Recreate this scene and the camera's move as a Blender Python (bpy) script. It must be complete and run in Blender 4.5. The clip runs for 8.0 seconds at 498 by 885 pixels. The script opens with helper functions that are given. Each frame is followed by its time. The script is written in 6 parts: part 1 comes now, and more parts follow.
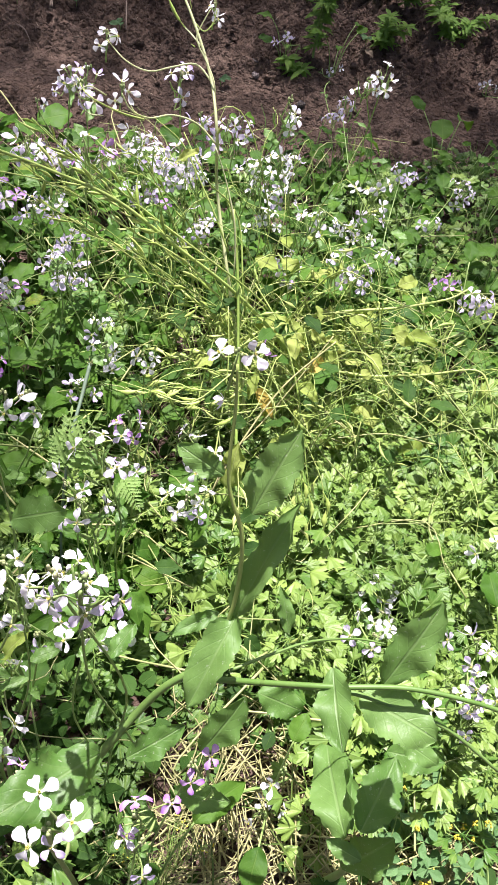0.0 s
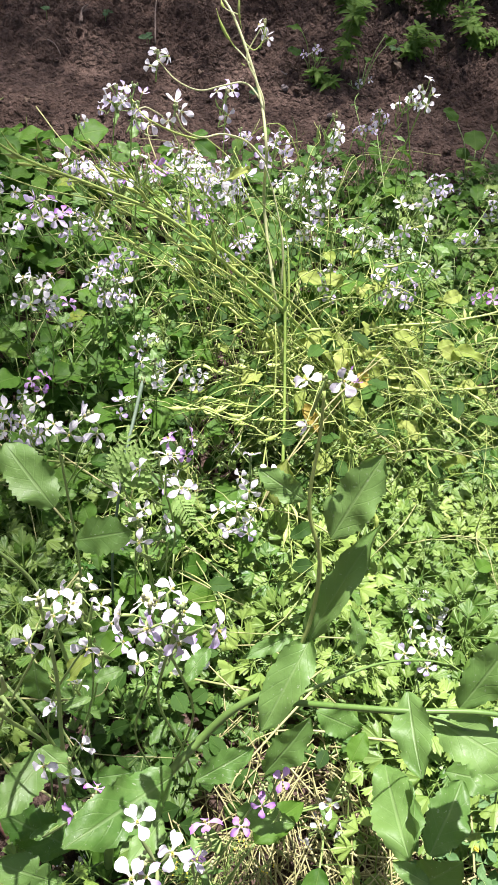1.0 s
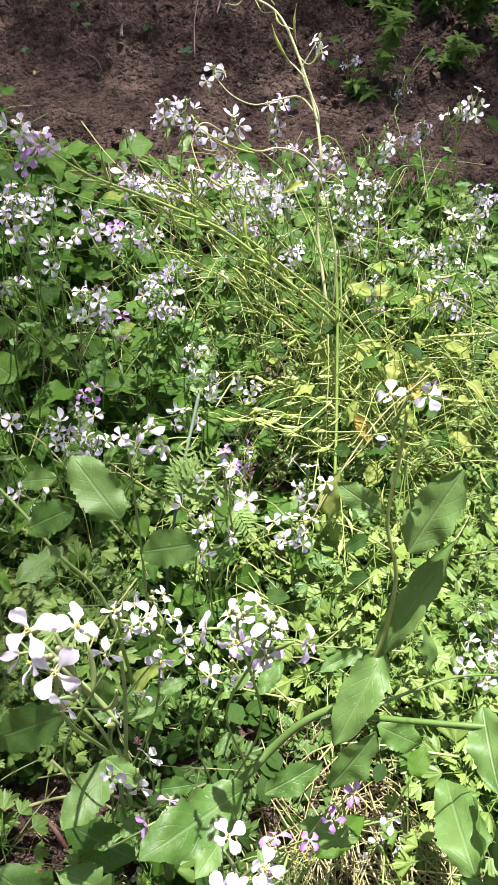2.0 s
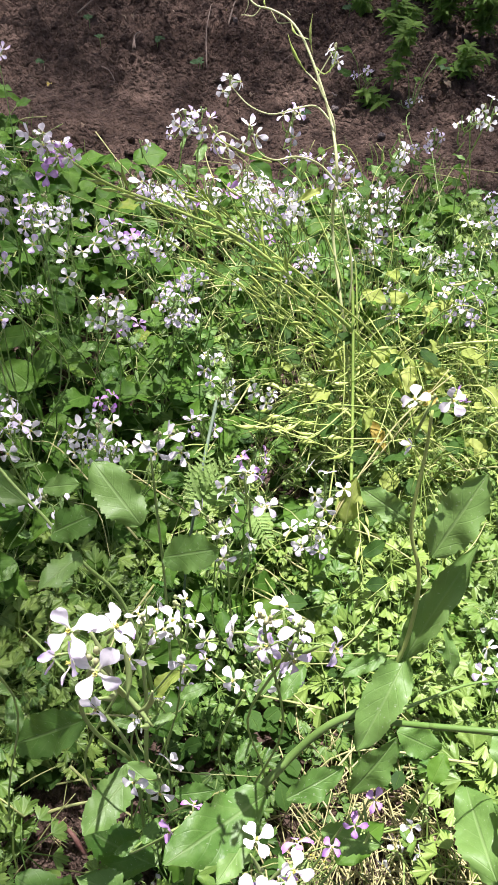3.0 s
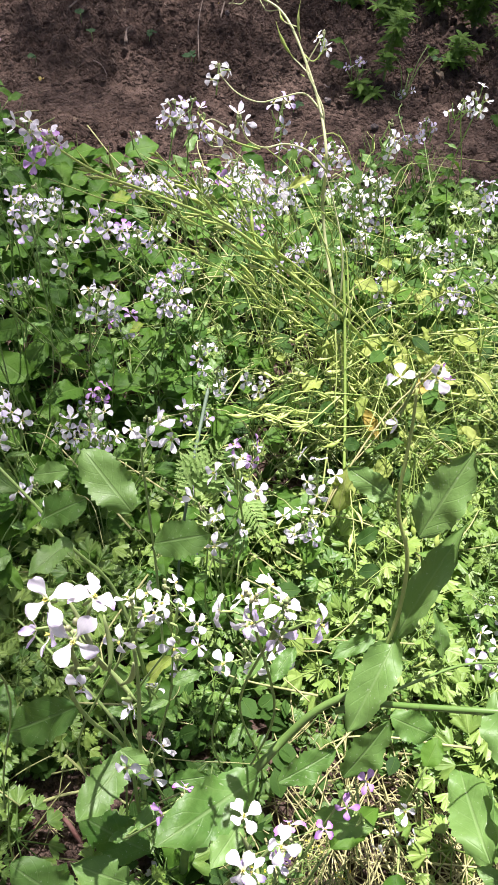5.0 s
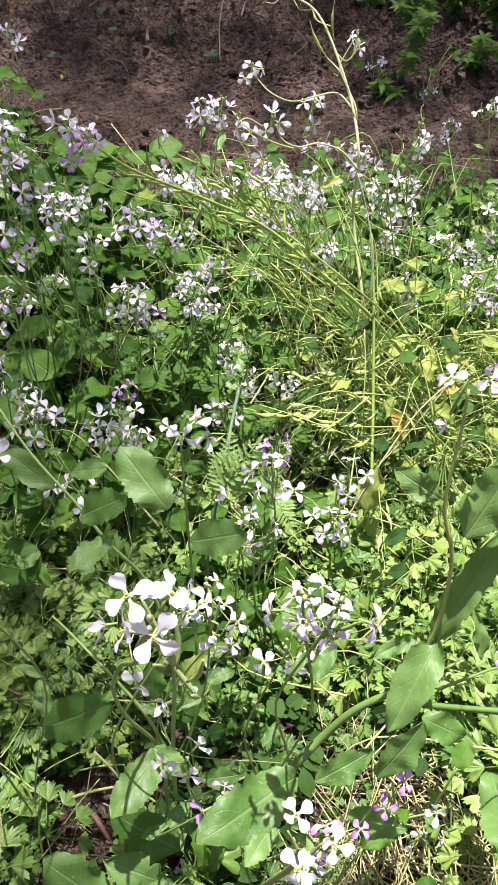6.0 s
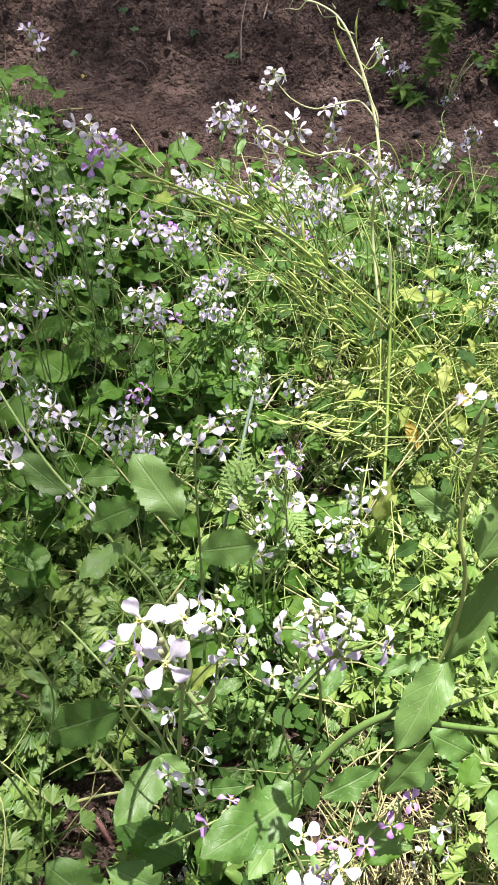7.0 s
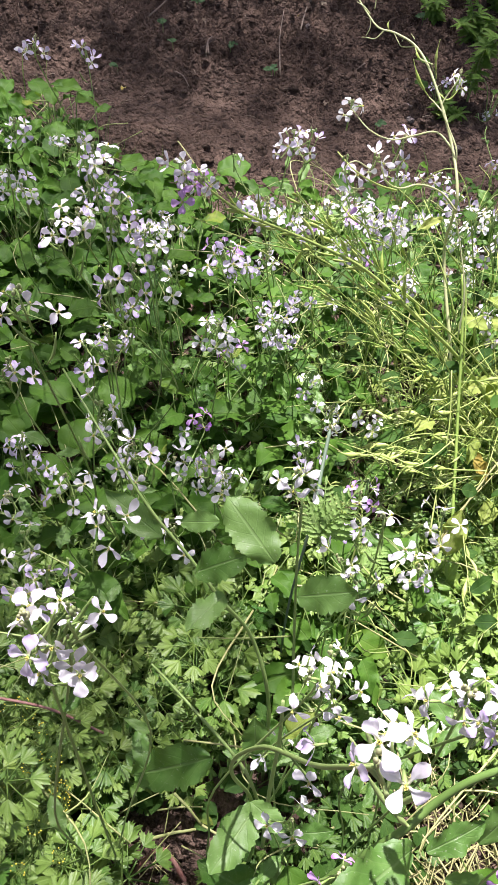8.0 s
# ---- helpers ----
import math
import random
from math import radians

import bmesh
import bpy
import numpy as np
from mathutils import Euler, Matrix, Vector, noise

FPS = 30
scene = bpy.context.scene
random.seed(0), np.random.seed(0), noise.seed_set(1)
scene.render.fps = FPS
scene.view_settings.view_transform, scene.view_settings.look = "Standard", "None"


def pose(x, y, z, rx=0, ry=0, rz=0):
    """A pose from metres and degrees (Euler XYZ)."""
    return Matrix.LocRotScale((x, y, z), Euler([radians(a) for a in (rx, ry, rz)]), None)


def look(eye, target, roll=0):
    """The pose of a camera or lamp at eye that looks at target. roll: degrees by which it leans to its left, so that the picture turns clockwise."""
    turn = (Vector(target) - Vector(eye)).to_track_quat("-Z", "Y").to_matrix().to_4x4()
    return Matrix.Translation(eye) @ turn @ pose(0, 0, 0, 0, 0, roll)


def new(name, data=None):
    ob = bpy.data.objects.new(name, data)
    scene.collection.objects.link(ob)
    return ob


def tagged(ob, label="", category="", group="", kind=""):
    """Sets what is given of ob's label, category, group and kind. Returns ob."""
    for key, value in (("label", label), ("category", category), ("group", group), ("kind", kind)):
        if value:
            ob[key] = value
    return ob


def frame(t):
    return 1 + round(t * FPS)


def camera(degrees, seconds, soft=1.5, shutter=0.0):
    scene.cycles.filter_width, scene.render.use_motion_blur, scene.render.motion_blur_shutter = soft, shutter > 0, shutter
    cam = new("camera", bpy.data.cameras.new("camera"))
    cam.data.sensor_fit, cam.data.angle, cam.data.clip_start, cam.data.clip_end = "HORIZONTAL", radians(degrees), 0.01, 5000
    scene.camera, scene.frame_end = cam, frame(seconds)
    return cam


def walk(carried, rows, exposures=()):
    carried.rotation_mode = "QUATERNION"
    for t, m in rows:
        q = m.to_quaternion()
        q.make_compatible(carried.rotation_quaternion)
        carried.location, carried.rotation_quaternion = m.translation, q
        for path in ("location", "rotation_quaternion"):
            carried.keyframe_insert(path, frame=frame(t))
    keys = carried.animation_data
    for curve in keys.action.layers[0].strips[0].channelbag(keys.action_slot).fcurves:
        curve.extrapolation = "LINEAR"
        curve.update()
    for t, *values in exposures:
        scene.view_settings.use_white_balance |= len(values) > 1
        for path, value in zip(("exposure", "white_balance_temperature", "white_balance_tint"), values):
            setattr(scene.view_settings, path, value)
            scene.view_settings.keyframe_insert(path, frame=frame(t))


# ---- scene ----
cam = camera(35.1, 8.0)
PATH = [
    (0, (0.113, 0.129, 1.333), (0.067, 1.411, -0.202), 7.2),
    (0.5, (0.084, 0.128, 1.339), (0.023, 1.414, -0.192), 6.6),
    (1, (0.048, 0.133, 1.34), (-0.032, 1.423, -0.187), 5.9),
    (1.5, (0.014, 0.132, 1.341), (-0.102, 1.424, -0.18), 4.7),
    (2, (-0.001, 0.127, 1.343), (-0.148, 1.423, -0.172), 3.7),
    (2.2, (-0.009, 0.122, 1.341), (-0.163, 1.42, -0.172), 3.5),
    (3.3, (-0.015, 0.119, 1.345), (-0.188, 1.429, -0.155), 2.8),
    (3.5, (-0.004, 0.119, 1.342), (-0.176, 1.429, -0.16), 2.7),
    (4, (0.002, 0.113, 1.339), (-0.17, 1.422, -0.164), 2.4),
    (4.2, (0.001, 0.113, 1.337), (-0.172, 1.422, -0.166), 2.3),
    (5.3, (-0.003, 0.109, 1.335), (-0.17, 1.412, -0.173), 2.4),
    (5.5, (-0.015, 0.109, 1.341), (-0.19, 1.411, -0.167), 2.2),
    (6, (-0.037, 0.103, 1.334), (-0.224, 1.403, -0.174), 2.3),
    (6.5, (-0.026, 0.1, 1.33), (-0.224, 1.399, -0.178), 2.6),
    (7, (-0.043, 0.115, 1.339), (-0.257, 1.41, -0.171), 2.8),
    (7.5, (-0.098, 0.126, 1.349), (-0.317, 1.417, -0.162), 3.4),
    (8, (-0.167, 0.139, 1.364), (-0.391, 1.43, -0.147), 3.1),
]
walk(cam, [(t, look(eye, target, roll)) for t, eye, target, roll in PATH], [(0, 1.23, 6200, 23), (8, 1.25, 6200, 23)])

# ---- light: high sun from behind the bed, clear sky ----
SUN_FROM = Vector((-0.04, 0.36, 1.20)).normalized()
elevation = math.asin(SUN_FROM.z)
azimuth = math.atan2(SUN_FROM.x, SUN_FROM.y)
world = bpy.data.worlds.new("sky")
scene.world = world
world.use_nodes = True
sky = world.node_tree.nodes.new("ShaderNodeTexSky")
sky.sky_type, sky.sun_disc, sky.sun_elevation, sky.sun_rotation = "NISHITA", False, elevation, azimuth
sky.dust_density, sky.air_density, sky.ozone_density = 5.0, 1.0, 0.6
background = world.node_tree.nodes["Background"]
world.node_tree.links.new(sky.outputs[0], background.inputs[0])
background.inputs[1].default_value = 0.042
sun_data = bpy.data.lights.new("sun", "SUN")
sun_data.energy, sun_data.angle, sun_data.color = 5.0, radians(0.6), (1.0, 0.945, 0.91)
sun = new("sun", sun_data)
sun.matrix_world = look(SUN_FROM * 20, (0, 0, 0))


# ---- materials ----
def nodes_of(name):
    m = bpy.data.materials.new(name)
    m.use_nodes = True
    tree = m.node_tree
    return m, tree, tree.nodes["Principled BSDF"], tree.nodes["Material Output"]


def link(tree, a, b):
    tree.links.new(a, b)


def math_node(tree, op, a, b=None, c=None):
    n = tree.nodes.new("ShaderNodeMath")
    n.operation = op
    for i, v in enumerate((a, b, c)):
        if v is None:
            continue
        if isinstance(v, (int, float)):
            n.inputs[i].default_value = v
        else:
            link(tree, v, n.inputs[i])
    return n.outputs[0]


def mix_colour(tree, factor, a, b, blend="MIX"):
    n = tree.nodes.new("ShaderNodeMix")
    n.data_type, n.blend_type = "RGBA", blend
    for key, v in ((0, factor), (6, a), (7, b)):
        if isinstance(v, (int, float)):
            n.inputs[key].default_value = v
        elif isinstance(v, tuple):
            n.inputs[key].default_value = (*v, 1)
        else:
            link(tree, v, n.inputs[key])
    return n.outputs[2]


def noise_of(tree, coord, scale, detail=4.0, rough=0.55):
    n = tree.nodes.new("ShaderNodeTexNoise")
    n.inputs["Scale"].default_value, n.inputs["Detail"].default_value, n.inputs["Roughness"].default_value = scale, detail, rough
    link(tree, coord, n.inputs["Vector"])
    return n.outputs["Fac"]


def ramp(tree, value, low, high):
    n = tree.nodes.new("ShaderNodeMapRange")
    n.interpolation_type = "SMOOTHSTEP"
    n.inputs[1].default_value, n.inputs[2].default_value = low, high
    link(tree, value, n.inputs[0])
    return n.outputs[0]


def random_of(tree, island):
    if island:
        return tree.nodes.new("ShaderNodeNewGeometry").outputs["Random Per Island"]
    return tree.nodes.new("ShaderNodeObjectInfo").outputs["Random"]


def leaf_material(name, dark, light, vein, through_light, glow=0.35, rough=0.5, veins=7.0, island=False, spots=0.0, old=(0.42, 0.36, 0.06), aged=0.92, gloss=0.16, ribbed=0.32):
    """A leaf: ribs from its own u and v, mottling, a few yellowed leaves, light that passes through the blade."""
    m, tree, bsdf, out = nodes_of(name)
    coords = tree.nodes.new("ShaderNodeTexCoord")
    uv = tree.nodes.new("ShaderNodeSeparateXYZ")
    link(tree, coords.outputs["UV"], uv.inputs[0])
    across = math_node(tree, "ABSOLUTE", math_node(tree, "MULTIPLY_ADD", uv.outputs[0], 2.0, -1.0))
    rib = ramp(tree, across, 0.085, 0.015)
    phase = math_node(tree, "FRACT", math_node(tree, "SUBTRACT", math_node(tree, "MULTIPLY", uv.outputs[1], veins), math_node(tree, "MULTIPLY", across, veins * 0.32)))
    side = math_node(tree, "MULTIPLY", ramp(tree, math_node(tree, "ABSOLUTE", math_node(tree, "SUBTRACT", phase, 0.5)), 0.09, 0.0), 0.28)
    ribs = math_node(tree, "MAXIMUM", rib, side)
    rnd = random_of(tree, island)
    geo = tree.nodes.new("ShaderNodeNewGeometry").outputs["Position"]
    mottle = noise_of(tree, geo, 55.0, 5.0, 0.6)
    broad = noise_of(tree, geo, 9.0, 2.0)
    tone = math_node(tree, "ADD", math_node(tree, "MULTIPLY", rnd, 0.7), math_node(tree, "MULTIPLY_ADD", broad, 1.0, -0.35))
    colour = mix_colour(tree, tone, dark, light)
    colour = mix_colour(tree, math_node(tree, "MULTIPLY", ramp(tree, mottle, 0.42, 0.72), 0.35), colour, light)
    colour = mix_colour(tree, math_node(tree, "MULTIPLY", ramp(tree, rnd, aged, aged + 0.06), ramp(tree, mottle, 0.30, 0.62)), colour, old)
    colour = mix_colour(tree, math_node(tree, "MULTIPLY", ribs, ribbed), colour, vein)
    if spots:
        colour = mix_colour(tree, math_node(tree, "MULTIPLY", ramp(tree, noise_of(tree, geo, 240.0, 2.0), 0.66, 0.72), spots), colour, (0.55, 0.6, 0.42))
    link(tree, colour, bsdf.inputs["Base Color"])
    link(tree, math_node(tree, "MULTIPLY_ADD", mottle, 0.25, rough), bsdf.inputs["Roughness"])
    bsdf.inputs["Specular IOR Level"].default_value = gloss
    bump = tree.nodes.new("ShaderNodeBump")
    bump.inputs["Strength"].default_value, bump.inputs["Distance"].default_value = 0.5, 0.003
    link(tree, math_node(tree, "SUBTRACT", mottle, math_node(tree, "MULTIPLY", ribs, 0.45)), bump.inputs["Height"])
    link(tree, bump.outputs[0], bsdf.inputs["Normal"])
    glowing = tree.nodes.new("ShaderNodeBsdfTranslucent")
    link(tree, mix_colour(tree, 0.6, colour, through_light), glowing.inputs["Color"])
    both = tree.nodes.new("ShaderNodeMixShader")
    both.inputs[0].default_value = glow
    link(tree, bsdf.outputs[0], both.inputs[1])
    link(tree, glowing.outputs[0], both.inputs[2])
    link(tree, both.outputs[0], out.inputs[0])
    return m


def stalk_material(name, a, b, rough=0.5, island=False, scale=40.0, tint=None, glow=0.06):
    m, tree, bsdf, out = nodes_of(name)
    geo = tree.nodes.new("ShaderNodeNewGeometry").outputs["Position"]
    n = noise_of(tree, geo, scale, 4.0)
    rnd = random_of(tree, island)
    colour = mix_colour(tree, math_node(tree, "ADD", math_node(tree, "MULTIPLY", rnd, 0.7), math_node(tree, "MULTIPLY_ADD", n, 1.2, -0.45)), a, b)
    if tint:
        colour = mix_colour(tree, math_node(tree, "MULTIPLY", ramp(tree, noise_of(tree, geo, 14.0, 2.0), 0.55, 0.7), 0.5), colour, tint)
    link(tree, colour, bsdf.inputs["Base Color"])
    bsdf.inputs["Roughness"].default_value = rough
    glowing = tree.nodes.new("ShaderNodeBsdfTranslucent")
    link(tree, colour, glowing.inputs["Color"])
    both = tree.nodes.new("ShaderNodeMixShader")
    both.inputs[0].default_value = glow
    link(tree, bsdf.outputs[0], both.inputs[1])
    link(tree, glowing.outputs[0], both.inputs[2])
    link(tree, both.outputs[0], out.inputs[0])
    return m


def petal_material(name, pale, tint, amount, throat=(0.72, 0.76, 0.42)):
    """A petal: pale blade, tinted rim and fine veins, greenish claw."""
    m, tree, bsdf, out = nodes_of(name)
    coords = tree.nodes.new("ShaderNodeTexCoord")
    uv = tree.nodes.new("ShaderNodeSeparateXYZ")
    link(tree, coords.outputs["UV"], uv.inputs[0])
    rnd = random_of(tree, False)
    across = math_node(tree, "ABSOLUTE", math_node(tree, "MULTIPLY_ADD", uv.outputs[0], 2.0, -1.0))
    rim = math_node(tree, "MAXIMUM", ramp(tree, uv.outputs[1], 0.5, 1.0), math_node(tree, "MULTIPLY", across, 0.5))
    strength = math_node(tree, "MULTIPLY", rim, math_node(tree, "MULTIPLY_ADD", rnd, amount, amount * 0.25))
    colour = mix_colour(tree, strength, pale, tint)
    lines = math_node(tree, "FRACT", math_node(tree, "MULTIPLY", uv.outputs[0], 9.0))
    line = ramp(tree, math_node(tree, "ABSOLUTE", math_node(tree, "SUBTRACT", lines, 0.5)), 0.16, 0.0)
    colour = mix_colour(tree, math_node(tree, "MULTIPLY", line, 0.10 + amount * 0.12), colour, tint)
    colour = mix_colour(tree, math_node(tree, "MULTIPLY", ramp(tree, uv.outputs[1], 0.34, 0.10), 0.8), colour, throat)
    link(tree, colour, bsdf.inputs["Base Color"])
    bsdf.inputs["Roughness"].default_value = 0.6
    bsdf.inputs["Specular IOR Level"].default_value = 0.25
    glowing = tree.nodes.new("ShaderNodeBsdfTranslucent")
    link(tree, colour, glowing.inputs["Color"])
    both = tree.nodes.new("ShaderNodeMixShader")
    both.inputs[0].default_value = 0.36
    link(tree, bsdf.outputs[0], both.inputs[1])
    link(tree, glowing.outputs[0], both.inputs[2])
    link(tree, both.outputs[0], out.inputs[0])
    return m


def soil_material(name, dark, light, scale=1.0, pit_shade=0.7):
    m, tree, bsdf, out = nodes_of(name)
    geo = tree.nodes.new("ShaderNodeNewGeometry").outputs["Position"]
    fine, mid, broad = noise_of(tree, geo, 110.0 * scale, 6.0, 0.7), noise_of(tree, geo, 14.0 * scale, 5.0, 0.6), noise_of(tree, geo, 2.2, 3.0)
    colour = mix_colour(tree, math_node(tree, "ADD", math_node(tree, "MULTIPLY", ramp(tree, mid, 0.3, 0.7), 0.5), math_node(tree, "MULTIPLY_ADD", ramp(tree, broad, 0.35, 0.65), 0.6, -0.1)), dark, light)
    colour = mix_colour(tree, math_node(tree, "MULTIPLY", ramp(tree, fine, 0.60, 0.76), 0.30), colour, tuple(min(1, c * 2.1) for c in light))
    # Shade of hollows between crumbs, put into the colour as dark patches.
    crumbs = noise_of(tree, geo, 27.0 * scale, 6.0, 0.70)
    colour = mix_colour(tree, math_node(tree, "MULTIPLY", ramp(tree, crumbs, 0.50, 0.40), pit_shade), colour, tuple(c * 0.35 for c in dark))
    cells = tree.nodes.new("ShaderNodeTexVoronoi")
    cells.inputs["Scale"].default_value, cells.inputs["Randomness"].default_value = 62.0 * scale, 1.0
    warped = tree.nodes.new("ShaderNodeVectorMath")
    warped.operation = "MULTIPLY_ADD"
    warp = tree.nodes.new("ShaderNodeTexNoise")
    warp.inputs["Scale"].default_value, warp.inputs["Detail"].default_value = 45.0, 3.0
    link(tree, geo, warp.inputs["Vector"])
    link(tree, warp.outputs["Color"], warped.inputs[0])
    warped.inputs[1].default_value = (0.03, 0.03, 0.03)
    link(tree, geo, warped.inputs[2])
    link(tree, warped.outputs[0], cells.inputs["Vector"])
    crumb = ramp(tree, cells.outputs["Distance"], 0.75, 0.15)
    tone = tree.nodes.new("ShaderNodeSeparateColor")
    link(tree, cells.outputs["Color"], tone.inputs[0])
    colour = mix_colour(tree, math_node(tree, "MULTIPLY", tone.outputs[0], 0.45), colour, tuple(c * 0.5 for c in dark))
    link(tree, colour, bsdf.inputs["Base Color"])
    bsdf.inputs["Roughness"].default_value = 0.92
    bsdf.inputs["Specular IOR Level"].default_value = 0.2
    bump = tree.nodes.new("ShaderNodeBump")
    bump.inputs["Strength"].default_value, bump.inputs["Distance"].default_value = 1.0, 0.014
    link(tree, math_node(tree, "ADD", math_node(tree, "ADD", math_node(tree, "MULTIPLY", fine, 0.45), math_node(tree, "MULTIPLY", mid, 1.8)), math_node(tree, "MULTIPLY", crumb, 0.8)), bump.inputs["Height"])
    link(tree, bump.outputs[0], bsdf.inputs["Normal"])
    return m


RADISH_LEAF = leaf_material("radish_leaf", (0.060, 0.160, 0.022), (0.185, 0.325, 0.085), (0.32, 0.43, 0.19), (0.27, 0.48, 0.05), 0.32, 0.34, 6.0, spots=0.35, aged=2.0, gloss=0.42, ribbed=0.26)
MEADOW_LEAF = leaf_material("meadow_leaf", (0.028, 0.090, 0.010), (0.090, 0.195, 0.022), (0.14, 0.23, 0.05), (0.20, 0.38, 0.025), 0.26, 0.42, 6.0, aged=0.975)
YELLOWED_LEAF = leaf_material("yellowed_leaf", (0.22, 0.33, 0.050), (0.43, 0.50, 0.14), (0.54, 0.58, 0.26), (0.44, 0.5, 0.06), 0.42, 0.5, 6.0, aged=2.0)
LOBED_LEAF = leaf_material("lobed_leaf", (0.034, 0.125, 0.014), (0.250, 0.370, 0.072), (0.34, 0.46, 0.16), (0.36, 0.50, 0.06), 0.20, 0.32, 3.0, aged=0.985, gloss=0.42, ribbed=0.2)
FERN_LEAF = leaf_material("fern_leaf", (0.20, 0.36, 0.085), (0.34, 0.50, 0.16), (0.25, 0.38, 0.12), (0.32, 0.50, 0.08), 0.36, 0.5, 3.0, aged=2.0)
SHRUB_LEAF = leaf_material("shrub_leaf", (0.080, 0.185, 0.030), (0.230, 0.385, 0.075), (0.34, 0.46, 0.14), (0.32, 0.50, 0.06), 0.36, 0.45, 8.0, island=True, aged=2.0)
# Green darkened so the deep shade between plants is in the leaf colour.
SHADE_DARK_LEAF = leaf_material("shade_dark_leaf", (0.013, 0.042, 0.006), (0.052, 0.125, 0.018), (0.10, 0.18, 0.03), (0.22, 0.4, 0.03), 0.15, 0.55, 5.0, island=True, aged=0.97)
CROWN_LEAF = leaf_material("crown_leaf", (0.06, 0.13, 0.02), (0.14, 0.25, 0.04), (0.2, 0.3, 0.1), (0.55, 0.60, 0.25), 0.5, 0.5, 5.0, island=True, aged=2.0)
SEEDLING_LEAF = leaf_material("seedling_leaf", (0.045, 0.105, 0.040), (0.085, 0.165, 0.065), (0.12, 0.2, 0.1), (0.14, 0.24, 0.06), 0.2, 0.5, 4.0, aged=2.0)
WITHERED_LEAF = leaf_material("withered_leaf", (0.40, 0.31, 0.06), (0.58, 0.47, 0.13), (0.6, 0.52, 0.24), (0.58, 0.44, 0.08), 0.40, 0.6, 6.0, aged=2.0)
MEDICK_LEAF = leaf_material("medick_leaf", (0.060, 0.150, 0.045), (0.135, 0.255, 0.090), (0.2, 0.3, 0.13), (0.2, 0.36, 0.07), 0.22, 0.45, 5.0, aged=2.0)
DEAD_LEAF = leaf_material("dead_leaf", (0.16, 0.12, 0.08), (0.34, 0.28, 0.20), (0.4, 0.34, 0.24), (0.3, 0.22, 0.12), 0.15, 0.75, 6.0)
STEM = stalk_material("green_stem", (0.19, 0.32, 0.070), (0.34, 0.47, 0.15), tint=(0.31, 0.34, 0.17))
PALE_STEM = stalk_material("pale_stem", (0.48, 0.54, 0.23), (0.66, 0.68, 0.38), 0.55, scale=60.0, tint=(0.46, 0.52, 0.24))
POD_STEM = stalk_material("yellow_green_stem", (0.25, 0.40, 0.07), (0.47, 0.57, 0.16), glow=0.08)
# Shaded copy of the lobed leaf: the gaps' shade is in its colour.
SHADE_DARK_LOBED = leaf_material("shade_dark_lobed_leaf", (0.030, 0.088, 0.012), (0.115, 0.215, 0.038), (0.28, 0.42, 0.08), (0.30, 0.46, 0.04), 0.16, 0.34, 3.0, island=True, aged=0.99, gloss=0.35)
POD_TANGLE = stalk_material("pod_tangle", (0.20, 0.32, 0.050), (0.50, 0.57, 0.17), 0.5, True, glow=0.08)
POD = stalk_material("seed_pod", (0.30, 0.43, 0.07), (0.50, 0.59, 0.17), 0.45, scale=70.0, glow=0.12)
GRASS = stalk_material("grass", (0.073, 0.16, 0.03), (0.244, 0.34, 0.07), 0.5, True)
STRAW = stalk_material("dry_straw", (0.25, 0.25, 0.085), (0.52, 0.50, 0.23), 0.7, True)
DRY_BITS = stalk_material("dry_bits", (0.20, 0.15, 0.10), (0.42, 0.34, 0.24), 0.8, True)
GREEN_STRAW = stalk_material("fallen_stalk", (0.18, 0.27, 0.06), (0.48, 0.47, 0.20), 0.6, True)
FRONT_STEM = stalk_material("lit_stem", (0.10, 0.205, 0.035), (0.20, 0.325, 0.085), 0.45, glow=0.08)
GREY_STALK = stalk_material("grey_green_stalk", (0.085, 0.145, 0.085), (0.15, 0.21, 0.13), 0.65, scale=60.0)
TWIG = stalk_material("twig", (0.12, 0.085, 0.06), (0.30, 0.24, 0.18), 0.85)
ROOT = stalk_material("red_root", (0.20, 0.075, 0.06), (0.50, 0.34, 0.27), 0.75, scale=70.0)
BUD = stalk_material("bud", (0.22, 0.34, 0.10), (0.42, 0.42, 0.22), 0.5, scale=300.0)
ANTHER = stalk_material("anther", (0.62, 0.60, 0.10), (0.72, 0.66, 0.18), 0.6)
YELLOW = stalk_material("yellow_petal", (0.66, 0.55, 0.04), (0.75, 0.66, 0.08), 0.6)
WHITE_PETAL = petal_material("white_petal", (0.95, 0.94, 0.95), (0.68, 0.56, 0.86), 0.20)
LILAC_PETAL = petal_material("lilac_petal", (0.89, 0.84, 0.94), (0.56, 0.38, 0.80), 0.66)
PURPLE_PETAL = petal_material("purple_petal", (0.70, 0.47, 0.80), (0.47, 0.15, 0.64), 0.85, (0.7, 0.6, 0.6))
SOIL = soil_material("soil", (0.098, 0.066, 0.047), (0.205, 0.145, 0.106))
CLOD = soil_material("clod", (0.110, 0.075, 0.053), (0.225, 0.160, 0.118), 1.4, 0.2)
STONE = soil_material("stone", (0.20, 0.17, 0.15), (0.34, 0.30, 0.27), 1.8)


